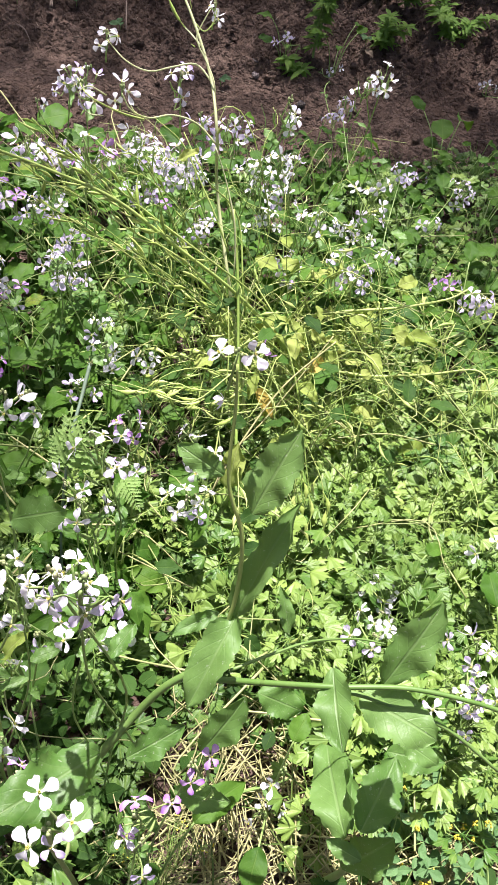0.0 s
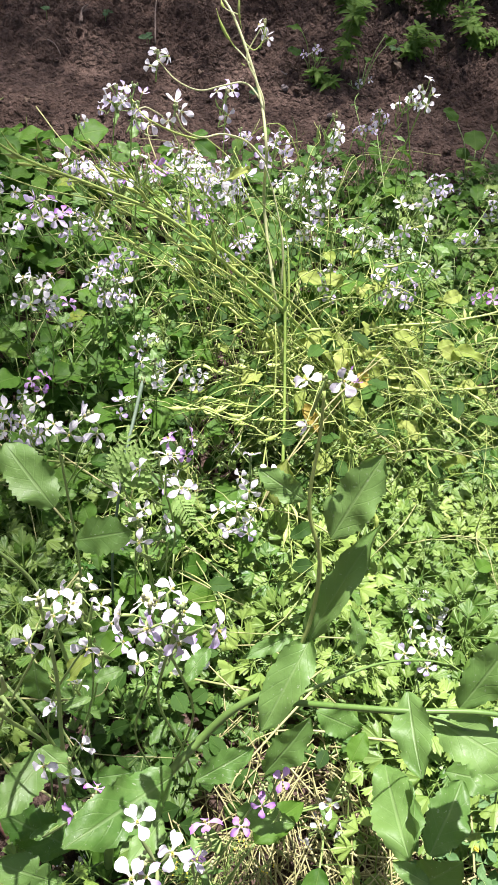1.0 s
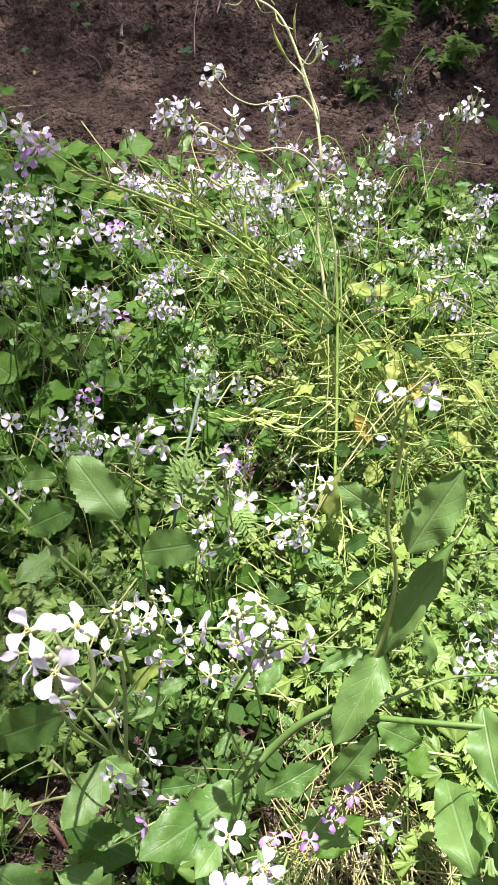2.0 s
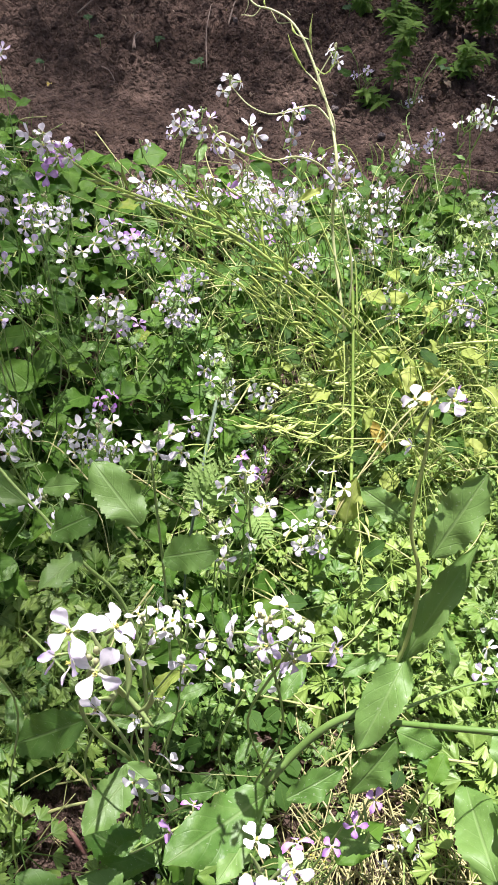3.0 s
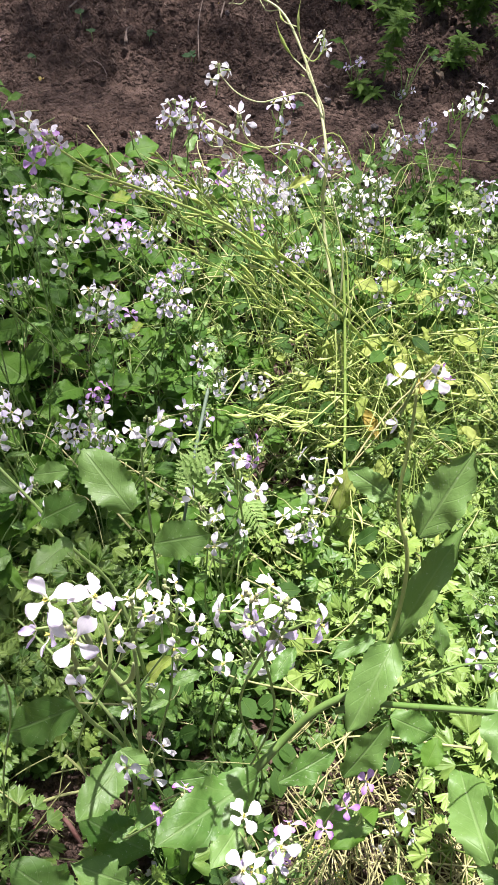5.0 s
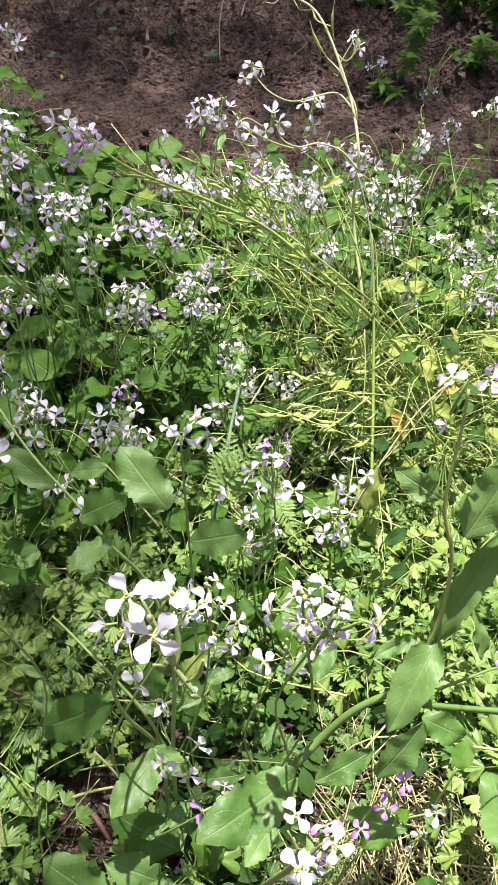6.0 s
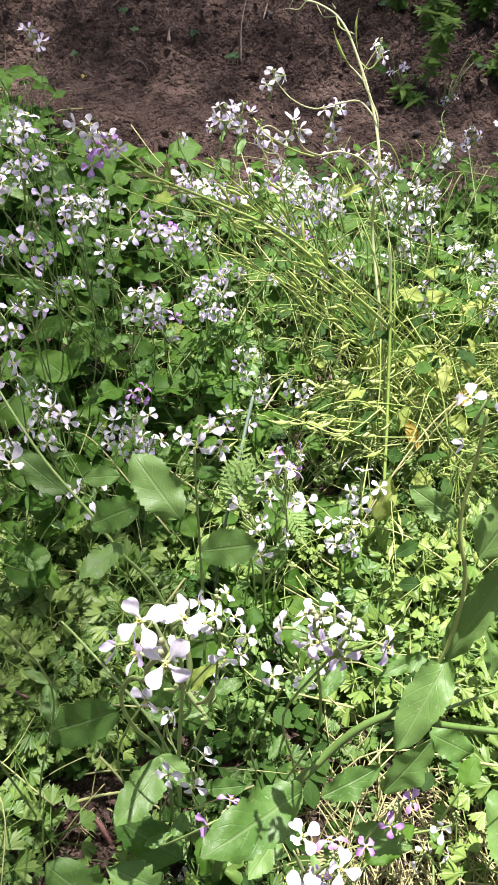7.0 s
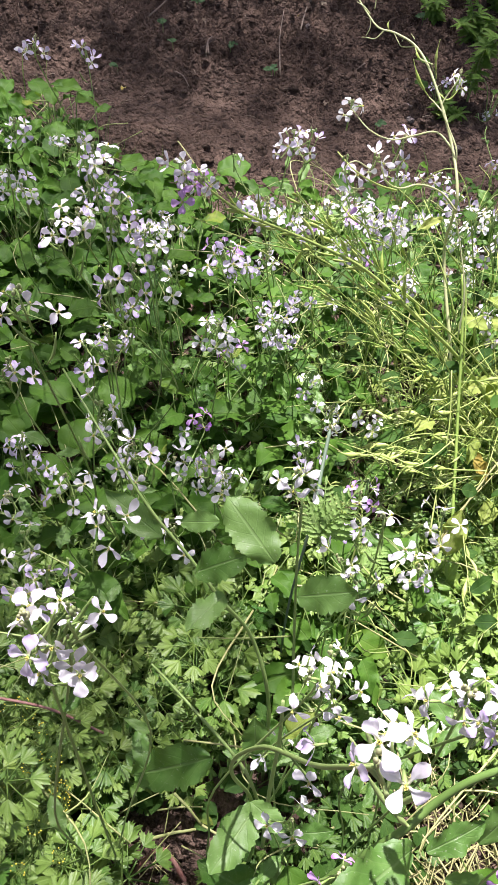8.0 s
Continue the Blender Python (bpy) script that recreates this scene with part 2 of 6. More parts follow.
# ---- shapes ----
class Shape:
    """Vertices, faces, material slots and a u, v for each vertex."""

    def __init__(self):
        self.verts, self.faces, self.slots, self.uv = [], [], [], []

    def add(self, verts, faces, uv=None, slot=0, m=None):
        n = len(self.verts)
        self.verts += [tuple(m @ Vector(v)) for v in verts] if m is not None else [tuple(v) for v in verts]
        self.uv += list(uv) if uv else [(0.5, 0.5)] * len(verts)
        self.faces += [tuple(i + n for i in f) for f in faces]
        self.slots += [slot] * len(faces)
        return self

    def mesh(self, name, *materials):
        me = bpy.data.meshes.new(name)
        me.from_pydata(self.verts, [], self.faces)
        for material in materials:
            me.materials.append(material)
        me.polygons.foreach_set("material_index", self.slots)
        me.polygons.foreach_set("use_smooth", [True] * len(self.faces))
        index = np.empty(len(me.loops), dtype=np.int32)
        me.loops.foreach_get("vertex_index", index)
        me.uv_layers.new(name="UVMap").data.foreach_set("uv", np.array(self.uv, dtype=np.float32)[index].ravel())
        me.update()
        return me


def spline(points, steps=5):
    """A smooth line through the points."""
    pts = [Vector(p) for p in points]
    if len(pts) == 2:
        return [pts[0].lerp(pts[1], i / steps) for i in range(steps + 1)]
    pts = [2 * pts[0] - pts[1], *pts, 2 * pts[-1] - pts[-2]]
    line = []
    for a, b, c, d in zip(pts, pts[1:], pts[2:], pts[3:]):
        for i in range(steps):
            t = i / steps
            line.append(0.5 * (2 * b + (c - a) * t + (2 * a - 5 * b + 4 * c - d) * t * t + (3 * b - a - 3 * c + d) * t ** 3))
    return line + [pts[-2]]


def tube(shape, line, r0, r1, sides=6, slot=0, bulge=None):
    """A tapered stalk along a line; bulge gives the width along it."""
    verts, faces, uv = [], [], []
    side = Vector((1, 0.13, 0.07))
    last = len(line) - 1
    for i, p in enumerate(line):
        along = (line[min(i + 1, last)] - line[max(i - 1, 0)]).normalized()
        side = (side - along * side.dot(along)).normalized()
        up = along.cross(side)
        t = i / last
        r = bulge(t) if bulge else r0 + (r1 - r0) * t
        for k in range(sides):
            a = 2 * math.pi * k / sides
            verts.append(p + (side * math.cos(a) + up * math.sin(a)) * r)
            uv.append((k / sides, t))
    for i in range(last):
        for k in range(sides):
            n = (k + 1) % sides
            faces.append((i * sides + k, i * sides + n, (i + 1) * sides + n, (i + 1) * sides + k))
    faces.append(tuple(range(last * sides, last * sides + sides)))
    faces.append(tuple(reversed(range(sides))))
    shape.add(verts, faces, uv, slot)


def blade(shape, width, peak=0.8, power=0.8, teeth=9, bite=0.10, lobes=0, fold=0.12, droop=0.15, wave=0.03, nu=4, nv=18, rng=random, slot=0, m=None, lean=0.0):
    """A leaf blade one unit long along y, its half width from a bowed sine, its margin toothed or lobed."""
    verts, faces, uv = [], [], []
    shift, shift2 = rng.uniform(0, 6), rng.uniform(0, 6)
    depth = [min(0.8, bite * rng.uniform(0.4, 1.6)) for k in range(2 * teeth + 4)] if teeth else []
    for j in range(nv + 1):
        v = j / nv
        w = width * max(0.0, math.sin(math.pi * min(1.0, max(0.0, v * 0.985 + 0.008)) ** peak)) ** power
        if lobes and v < 0.5:
            w *= 0.45 + 0.55 * abs(math.sin(math.pi * v * lobes * 2))
        for i in range(-nu, nu + 1):
            u = i / nu
            edge = 1.0
            if abs(i) == nu and teeth:
                step = v * teeth + (0.3 if i > 0 else 0)
                edge = 1.0 - depth[2 * int(step) + (1 if i > 0 else 0)] * (step % 1.0)
            x = u * w * edge + lean * v * v
            y = v + 0.06 * abs(u) * width * (0.5 - v)
            z = fold * abs(u) * w * 2 - droop * v * v + wave * math.sin(v * 11 + shift + u * 2.2) * abs(u) + 0.4 * wave * math.sin(v * 19 + shift2) * u
            verts.append((x, y, z))
            uv.append((0.5 + 0.5 * u, v))
    row = 2 * nu + 1
    for j in range(nv):
        for i in range(row - 1):
            a = j * row + i
            faces.append((a, a + 1, a + row + 1, a + row))
    shape.add(verts, faces, uv, slot, m)


def lump(shape, centre, radius, squash=(1, 1, 1), rng=random, slot=0, rough=0.25, rings=4, sides=6):
    """A rounded, uneven lump."""
    verts, faces = [], []
    for j in range(1, rings):
        for k in range(sides):
            a, b = math.pi * j / rings, 2 * math.pi * k / sides
            r = radius * (1 + rng.uniform(-rough, rough))
            verts.append((centre[0] + r * squash[0] * math.sin(a) * math.cos(b), centre[1] + r * squash[1] * math.sin(a) * math.sin(b), centre[2] + r * squash[2] * math.cos(a)))
    top, low = len(verts), len(verts) + 1
    verts += [(centre[0], centre[1], centre[2] + radius * squash[2]), (centre[0], centre[1], centre[2] - radius * squash[2])]
    for j in range(rings - 2):
        for k in range(sides):
            n = (k + 1) % sides
            faces.append((j * sides + k, (j + 1) * sides + k, (j + 1) * sides + n, j * sides + n))
    for k in range(sides):
        n = (k + 1) % sides
        faces.append((top, k, n))
        faces.append((low, (rings - 2) * sides + n, (rings - 2) * sides + k))
    shape.add(verts, faces, None, slot)


def thing(name, base, label, category, group=""):
    """An empty at the foot of a thing, to which its parts belong."""
    ob = tagged(new(name), label, category, group)
    ob.location = base
    ob.empty_display_size = 0.02
    return ob


def part(name, mesh, parent, m=None, label=""):
    """One mesh under a thing or under a part, placed in the world by m."""
    ob = new(name, mesh)
    ob.parent = parent
    home, up = Matrix.Identity(4), parent
    chain = []
    while up is not None:
        chain.append(up)
        up = up.parent
    for o in reversed(chain):
        home = home @ o.matrix_parent_inverse @ o.matrix_basis
    ob.matrix_parent_inverse = home.inverted()
    if m is not None:
        ob.matrix_basis = m
    if label:
        ob["label"] = label
    return ob


def frame_of(base, along, normal, length, width):
    """A placing of a unit blade: it runs along, faces normal, and is so long and wide."""
    y = Vector(along).normalized()
    z = Vector(normal)
    z = (z - y * z.dot(y)).normalized()
    x = y.cross(z)
    turn = Matrix((x, y, z)).transposed().to_4x4()
    return Matrix.Translation(base) @ turn @ Matrix.Diagonal((width, length, length, 1))


def facing(place, normal, spin, size):
    z = Vector(normal).normalized()
    x = Vector((0.3, 1, 0.2)).cross(z).normalized()
    turn = Matrix((x, z.cross(x), z)).transposed().to_4x4()
    return Matrix.Translation(place) @ turn @ pose(0, 0, 0, 0, 0, spin) @ Matrix.Diagonal((size, size, size, 1))


# ---- blades, flowers and pods shared by the plants ----
def blade_mesh(name, material, seed, **shape_of):
    s = Shape()
    blade(s, rng=random.Random(seed), **shape_of)
    return s.mesh(name, material)


RADISH = [
    blade_mesh("radish_leaf_ovate", RADISH_LEAF, 1, width=0.235, peak=0.92, power=0.60, teeth=11, bite=0.17, fold=0.10, droop=0.12, wave=0.05, nv=27),
    blade_mesh("radish_leaf_broad", RADISH_LEAF, 2, width=0.265, peak=0.95, power=0.55, teeth=12, bite=0.16, fold=0.06, droop=0.18, wave=0.06, nv=33),
    blade_mesh("radish_leaf_spear", RADISH_LEAF, 3, width=0.16, peak=0.88, power=0.75, teeth=8, bite=0.14, fold=0.14, droop=0.22, wave=0.05, nv=24),
    blade_mesh("radish_leaf_lyre", RADISH_LEAF, 4, width=0.25, peak=1.3, power=0.8, teeth=13, bite=0.12, lobes=3, fold=0.08, droop=0.25, wave=0.05, nv=39),
    blade_mesh("radish_leaf_bent", RADISH_LEAF, 5, width=0.24, peak=0.86, power=0.68, teeth=10, bite=0.12, fold=0.20, droop=0.38, wave=0.06, nv=30, lean=0.10),
]
MEADOW = [
    blade_mesh("meadow_leaf_round", MEADOW_LEAF, 11, width=0.40, peak=1.05, power=0.55, teeth=8, bite=0.05, fold=0.05, droop=0.15, wave=0.05, nv=16),
    blade_mesh("meadow_leaf_ovate", MEADOW_LEAF, 12, width=0.32, peak=0.90, power=0.65, teeth=8, bite=0.09, fold=0.10, droop=0.25, wave=0.05, nv=24),
    blade_mesh("meadow_leaf_spoon", MEADOW_LEAF, 13, width=0.32, peak=1.5, power=0.8, teeth=9, bite=0.09, fold=0.10, droop=0.35, wave=0.05, nv=27),
    blade_mesh("meadow_leaf_bent", MEADOW_LEAF, 14, width=0.30, peak=0.85, power=0.7, teeth=7, bite=0.10, fold=0.20, droop=0.5, wave=0.06, nv=21, lean=0.15),
]
YELLOWED = [
    blade_mesh("yellowed_leaf_broad", YELLOWED_LEAF, 21, width=0.36, peak=0.95, power=0.6, teeth=9, bite=0.10, fold=0.08, droop=0.2, wave=0.07, nv=27),
    blade_mesh("yellowed_leaf_bent", YELLOWED_LEAF, 22, width=0.28, peak=0.85, power=0.7, teeth=8, bite=0.10, fold=0.2, droop=0.4, wave=0.08, nv=24),
]
MEDICK = blade_mesh("medick_leaflet", MEDICK_LEAF, 27, width=0.30, peak=1.3, power=0.8, teeth=4, bite=0.05, fold=0.10, droop=0.15, wave=0.03, nv=12)
WITHERED = blade_mesh("withered_leaf_curled", WITHERED_LEAF, 25, width=0.24, peak=0.9, power=0.7, teeth=8, bite=0.12, fold=0.3, droop=0.4, wave=0.10, nv=24, lean=0.12)


def lobed_mesh(seed, leaflets, deep):
    """A parsley-like leaf: many small leaflets, each cut into three toothed lobes."""
    s, rng = Shape(), random.Random(seed)
    for turn, size, out in leaflets:
        outline = [(-57, 0.10), (-58, 0.38)]
        for middle, reach in ((-38, 0.84), (0, 1.0), (38, 0.84)):
            for off, r in ((-16.5, 0.72), (-11.5, 0.95), (-6, 0.85), (0, 1.02), (6, 0.85), (11.5, 0.95), (16.5, 0.72)):
                outline.append((middle + off + rng.uniform(-1.2, 1.2), reach * r * rng.uniform(0.90, 1.08)))
            outline.append((middle + 19, 1.0 - deep * rng.uniform(0.85, 1.15)))
        outline[-1] = (58, 0.38)
        outline.append((57, 0.10))
        count = len(outline)
        verts, faces, uv = [(0, 0, 0)], [], [(0.5, 0.0)]
        lift, roll = rng.uniform(-0.10, 0.10), rng.uniform(0, 6.28)
        for ring in (0.42, 1.0):
            for degree, r in outline:
                a, t = radians(degree), degree / 58
                r = size * r if ring == 1.0 else size * min(r * 0.9, 0.40)
                z = lift * r - 0.09 * size * t * t * ring - 0.10 * r * r / size + 0.05 * size * math.sin(degree * 0.16 + roll) * ring
                verts.append((r * math.sin(a), r * math.cos(a), z))
                uv.append((0.5 + 0.5 * t, ring))
        for i in range(count - 1):
            faces.append((0, 1 + i, 2 + i))
            faces.append((1 + i, 1 + count + i, 2 + count + i, 2 + i))
        place = pose(0, 0, 0, 0, 0, turn) @ pose(0, out, 0, rng.uniform(-16, 12), rng.uniform(-18, 18), rng.uniform(-8, 8))
        s.add(verts, faces, uv, 0, place)
        tube(s, [Vector((0, 0, 0)), pose(0, 0, 0, 0, 0, turn) @ Vector((0, out + 0.02, 0))], 0.018, 0.013, 4)
    return s


LOBED_SHAPES = [
    lobed_mesh(41, ((0, 0.50, 0.52), (44, 0.44, 0.46), (-42, 0.43, 0.48), (84, 0.44, 0.34), (-88, 0.45, 0.33)), 0.42),
    lobed_mesh(42, ((0, 0.46, 0.56), (36, 0.40, 0.52), (-40, 0.42, 0.50), (76, 0.42, 0.42), (-74, 0.40, 0.42), (116, 0.36, 0.28), (-112, 0.36, 0.28)), 0.40),
    lobed_mesh(43, ((4, 0.44, 0.58), (42, 0.40, 0.56), (-36, 0.38, 0.56), (70, 0.42, 0.36), (-84, 0.42, 0.40), (104, 0.36, 0.42)), 0.46),
    lobed_mesh(44, ((-3, 0.52, 0.46), (50, 0.46, 0.40), (-50, 0.45, 0.42), (98, 0.42, 0.30), (-96, 0.42, 0.30)), 0.38),
    lobed_mesh(45, ((0, 0.40, 0.64), (30, 0.34, 0.60), (-32, 0.36, 0.58), (62, 0.38, 0.52), (-60, 0.36, 0.54), (98, 0.38, 0.36), (-100, 0.38, 0.34)), 0.44),
]
LOBED = [s.mesh("lobed_leaf", LOBED_LEAF) for s in LOBED_SHAPES]


def petal_shape(rng, bend):
    s = Shape()
    verts, faces, uv = [], [], []
    nu, nv = 3, 9
    size, cup, curl = rng.uniform(0.88, 1.10), rng.uniform(-0.12, 0.22), rng.uniform(-0.34, 0.20) + bend
    notch, full, twist = rng.uniform(0.0, 0.12), rng.uniform(0.27, 0.345), rng.uniform(-0.16, 0.16)
    for j in range(nv + 1):
        v = j / nv
        claw = 0.075
        body = full * math.sin(math.pi * min(1.0, max(0.0, (v - 0.12) / 0.94)) ** 1.55) ** 0.75 if v > 0.12 else 0
        w = max(claw * (1 if v < 0.6 else 0.6), body)
        for i in range(-nu, nu + 1):
            u = i / nu
            y = 0.05 + v * size * 0.95 - notch * (1 - abs(u)) * (v ** 6) + 0.05 * u * u * v * (0.6 - v)
            z = 0.10 * math.sin(v * 2.0) + curl * v * v + cup * u * u * w * 2 + 0.03 * math.sin(u * 3 + v * 8 + 9 * twist) + twist * u * v
            verts.append((u * w + 0.5 * twist * v * v * 0.4, y, z))
            uv.append((0.5 + 0.5 * u, v))
    row = 2 * nu + 1
    for j in range(nv):
        for i in range(row - 1):
            a = j * row + i
            faces.append((a, a + 1, a + row + 1, a + row))
    s.add(verts, faces, uv)
    return s


def calyx_shape(s, slot_green, slot_anther, rng):
    tube(s, [Vector((0, 0, -0.75)), Vector((0, 0, -0.35)), Vector((0, 0, 0.02))], 0.07, 0.11, 5, slot_green)
    for k in range(5):
        a = k * 1.2566 + rng.uniform(-0.2, 0.2)
        tip = Vector((0.07 * math.cos(a), 0.07 * math.sin(a), 0.20 + rng.uniform(-0.03, 0.04)))
        tube(s, [Vector((0.02 * math.cos(a), 0.02 * math.sin(a), 0.0)), tip * 0.8, tip], 0.018, 0.035, 4, slot_anther)


def petal_turns(rng):
    opening = rng.uniform(36, 48)
    return [opening, 180 - opening + rng.uniform(-6, 6), 180 + opening + rng.uniform(-6, 6), 360 - opening + rng.uniform(-6, 6)]


def flower_mesh(name, material, seed, bend=0.0, petals=4):
    s, rng = Shape(), random.Random(seed)
    for turn in petal_turns(rng)[:petals]:
        p = petal_shape(rng, bend)
        s.add(p.verts, p.faces, p.uv, 0, pose(0, 0, 0, rng.uniform(-6, 12), 0, turn))
    calyx_shape(s, 1, 2, rng)
    return s.mesh(name, material, STEM, ANTHER)


FLOWERS = {}
for tone, material in (("white", WHITE_PETAL), ("lilac", LILAC_PETAL), ("purple", PURPLE_PETAL)):
    FLOWERS[tone] = [flower_mesh(tone + "_flower", material, 50 + k, bend) for k, bend in enumerate((0.0, -0.12, 0.1, 0.75, -0.3, -0.05))]
PETAL_MESHES = [petal_shape(random.Random(70 + k), b).mesh("petal", WHITE_PETAL) for k, b in enumerate((0.0, -0.1, 0.08, -0.2))]
LILAC_PETAL_MESHES = [petal_shape(random.Random(80 + k), b).mesh("lilac_petal", LILAC_PETAL) for k, b in enumerate((0.0, -0.1, 0.08, -0.2))]
CALYX = Shape()
calyx_shape(CALYX, 0, 1, random.Random(90))
CALYX = CALYX.mesh("flower_heart", STEM, ANTHER)


def pod_mesh(name, seed, swell, length):
    """A plump seed pod on a short stalk, drawn out into a beak."""
    s, rng = Shape(), random.Random(seed)
    bow = rng.uniform(-0.12, 0.12)
    line = [Vector((bow * math.sin(math.pi * t), t, 0.1 * bow * t)) for t in [i / 13 for i in range(14)]]

    def width(t):
        if t < 0.30:
            return 0.014 + 0.010 * max(0.0, t - 0.22) / 0.08
        body = swell * math.sin(math.pi * min(1.0, (t - 0.28) / 0.50)) ** 0.9 * (1 + 0.10 * math.sin(t * 40)) if t < 0.78 else 0.0
        return max(body, 0.026 * (1 - t) / 0.5 + 0.004)

    tube(s, line, 0, 0, 7, 0, width)
    return s


POD_SHAPES = [pod_mesh("pod", 100 + k, sw, 1) for k, sw in enumerate((0.062, 0.074, 0.048, 0.056))]
PODS = [s.mesh("pod", POD) for s in POD_SHAPES]


# ---- ground ----
def ground_height(x, y):
    """Tilled soil: soft furrows, clods and a trodden strip behind the bed."""
    p = Vector((x, y, 0))
    bare = min(1.0, max(0.0, (y - 2.2) / 0.4))
    trodden = math.exp(-((y - 2.75) / 0.28) ** 2)
    rough = bare * (1 - 0.7 * trodden)
    h = 0.018 * noise.noise(p * 1.7) + 0.010 * noise.noise(p * 6)
    h += rough * (0.060 * abs(noise.noise(p * 9)) + 0.065 * abs(noise.noise(p * 19 + Vector((3, 1, 0)))) + 0.045 * noise.noise(p * 34))
    h -= 0.018 * trodden * bare
    hole = math.exp(-(((x + 0.325) / 0.05) ** 2 + ((y - 0.42) / 0.05) ** 2))
    return h - 0.03 * hole


def ground_lines(low, high, step, far):
    inner = list(np.arange(low, high + 1e-6, step))
    outer, d = [], step
    while d < far:
        d *= 1.7
        outer.append(d)
    return [low - d for d in reversed(outer)] + inner + [high + d for d in outer]


xs, ys = ground_lines(-2.3, 1.6, 0.013, 400), ground_lines(-0.2, 4.8, 0.013, 400)
soil = Shape()
soil.verts = [(x, y, ground_height(x, y) if abs(x) < 4 and abs(y) < 7 else 0.0) for y in ys for x in xs]
soil.uv = [(0.5, 0.5)] * len(soil.verts)
row = len(xs)
soil.faces = [(j * row + i, j * row + i + 1, (j + 1) * row + i + 1, (j + 1) * row + i) for j in range(len(ys) - 1) for i in range(row - 1)]
soil.slots = [0] * len(soil.faces)
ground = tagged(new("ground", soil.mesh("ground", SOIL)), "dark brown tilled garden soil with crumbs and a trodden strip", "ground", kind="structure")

EDGE = ((-2.5, 2.75), (-1.5, 2.62), (-1.1, 2.4), (-0.85, 2.2), (-0.5, 2.15), (-0.2, 2.35), (0.05, 2.45), (0.25, 2.40), (0.45, 2.38), (0.7, 2.50), (1.6, 2.75))


def edge_of_bed(x):
    """How far back the planted bed reaches."""
    for (xa, ya), (xb, yb) in zip(EDGE, EDGE[1:]):
        if xa <= x <= xb:
            return ya + (yb - ya) * (x - xa) / (xb - xa)
    return 2.5


# ---- plants ----
UP = Vector((0, 0, 1))


def stem(plant, points, r0, r1, material=None, name="stem", steps=5, sides=7, label=""):
    s = Shape()
    line = spline(points, steps)
    tube(s, line, r0, r1, sides)
    part(name, s.mesh(name, material or STEM), plant, None, label)
    return line


def leaf(plant, base, tip, mesh, width=1.0, normal=(0, -0.45, 0.9), name="leaf", label=""):
    base, tip = Vector(base), Vector(tip)
    length = (tip - base).length
    return part(name, mesh, plant, frame_of(base, tip - base, normal, length, length * width), label)


def flower(plant, place, normal, tone="white", size=0.0150, variant=0, spin=0.0, petals=False):
    """One four-petalled flower; a near one has its petals as pieces of their own."""
    m = facing(place, normal, spin, size)
    if not petals:
        return part("flower", FLOWERS[tone][variant % 6], plant, m)
    heart = part("flower", CALYX, plant, m)
    rng = random.Random(variant * 7 + 3)
    kinds = PETAL_MESHES if tone == "white" else LILAC_PETAL_MESHES
    for k, turn in enumerate(petal_turns(rng)):
        part("petal", kinds[(k + variant) % 4], heart, m @ pose(0, 0, 0, rng.uniform(-5, 12), 0, turn))
    return heart


def head(plant, place, count, tone, rng, spread=None, size=0.0166, axis=None, petals=False, pods=0):
    """A raceme: open flowers round a tuft of buds, each on its stalk."""
    place = Vector(place)
    axis = (Vector(axis) if axis else Vector((rng.uniform(-0.3, 0.3), rng.uniform(-0.3, 0.2), 1))).normalized()
    side = axis.cross(Vector((0.2, 1, 0.1))).normalized()
    other = axis.cross(side)
    spread = spread or 0.014 + 0.0095 * math.sqrt(count)
    s = Shape()
    tube(s, [place - axis * 0.045, place - axis * 0.02, place + axis * 0.004], 0.0016, 0.0011, 5)
    turn = rng.uniform(0, 6.28)
    for k in range(count):
        a = turn + k * 2.399
        r = spread * math.sqrt((k + 0.6) / count)
        out = side * math.cos(a) + other * math.sin(a)
        at = place + out * r * rng.uniform(0.8, 1.3) + axis * rng.uniform(-0.022, 0.010) - axis * 0.45 * r
        normal = out * rng.uniform(0.3, 1.4) + axis * rng.uniform(0.2, 0.9) + Vector((0, -0.3, 0.1))
        n = normal.normalized()
        tube(s, spline([place - axis * rng.uniform(0.012, 0.04), at - n * size * 0.9 - axis * 0.003, at - n * size * 0.6], 3), 0.0008, 0.0007, 4)
        mix = tone if tone in FLOWERS else ("white" if rng.random() < 0.6 else "lilac")
        if tone == "purple" and rng.random() < 0.25:
            mix = "lilac"
        flower(plant, at, normal, mix, size * rng.uniform(0.78, 1.08), rng.randrange(6), rng.uniform(0, 360), petals)
    for k in range(rng.randint(4, 8)):
        a, r = rng.uniform(0, 6.28), rng.uniform(0.001, 0.006)
        lump(s, place + side * r * math.cos(a) + other * r * math.sin(a) + axis * rng.uniform(0.0, 0.009), rng.uniform(0.0014, 0.0024), (1, 1, 1.7), rng, 1, 0.1, 4, 5)
    for k in range(pods):
        a = rng.uniform(0, 6.28)
        root = place - axis * rng.uniform(0.03, 0.10)
        out = (side * math.cos(a) + other * math.sin(a)) * 0.7 + axis * 0.7
        tube(s, spline([root, root + out * 0.016, root + out * 0.03 + axis * 0.012], 3), 0, 0, 5, 0, lambda t: 0.0008 + 0.0012 * math.sin(math.pi * t) ** 2)
    part("raceme", s.mesh("raceme", STEM, BUD), plant)


FLOWERING = "flowering wild radish with white and lilac blooms on thin stems"


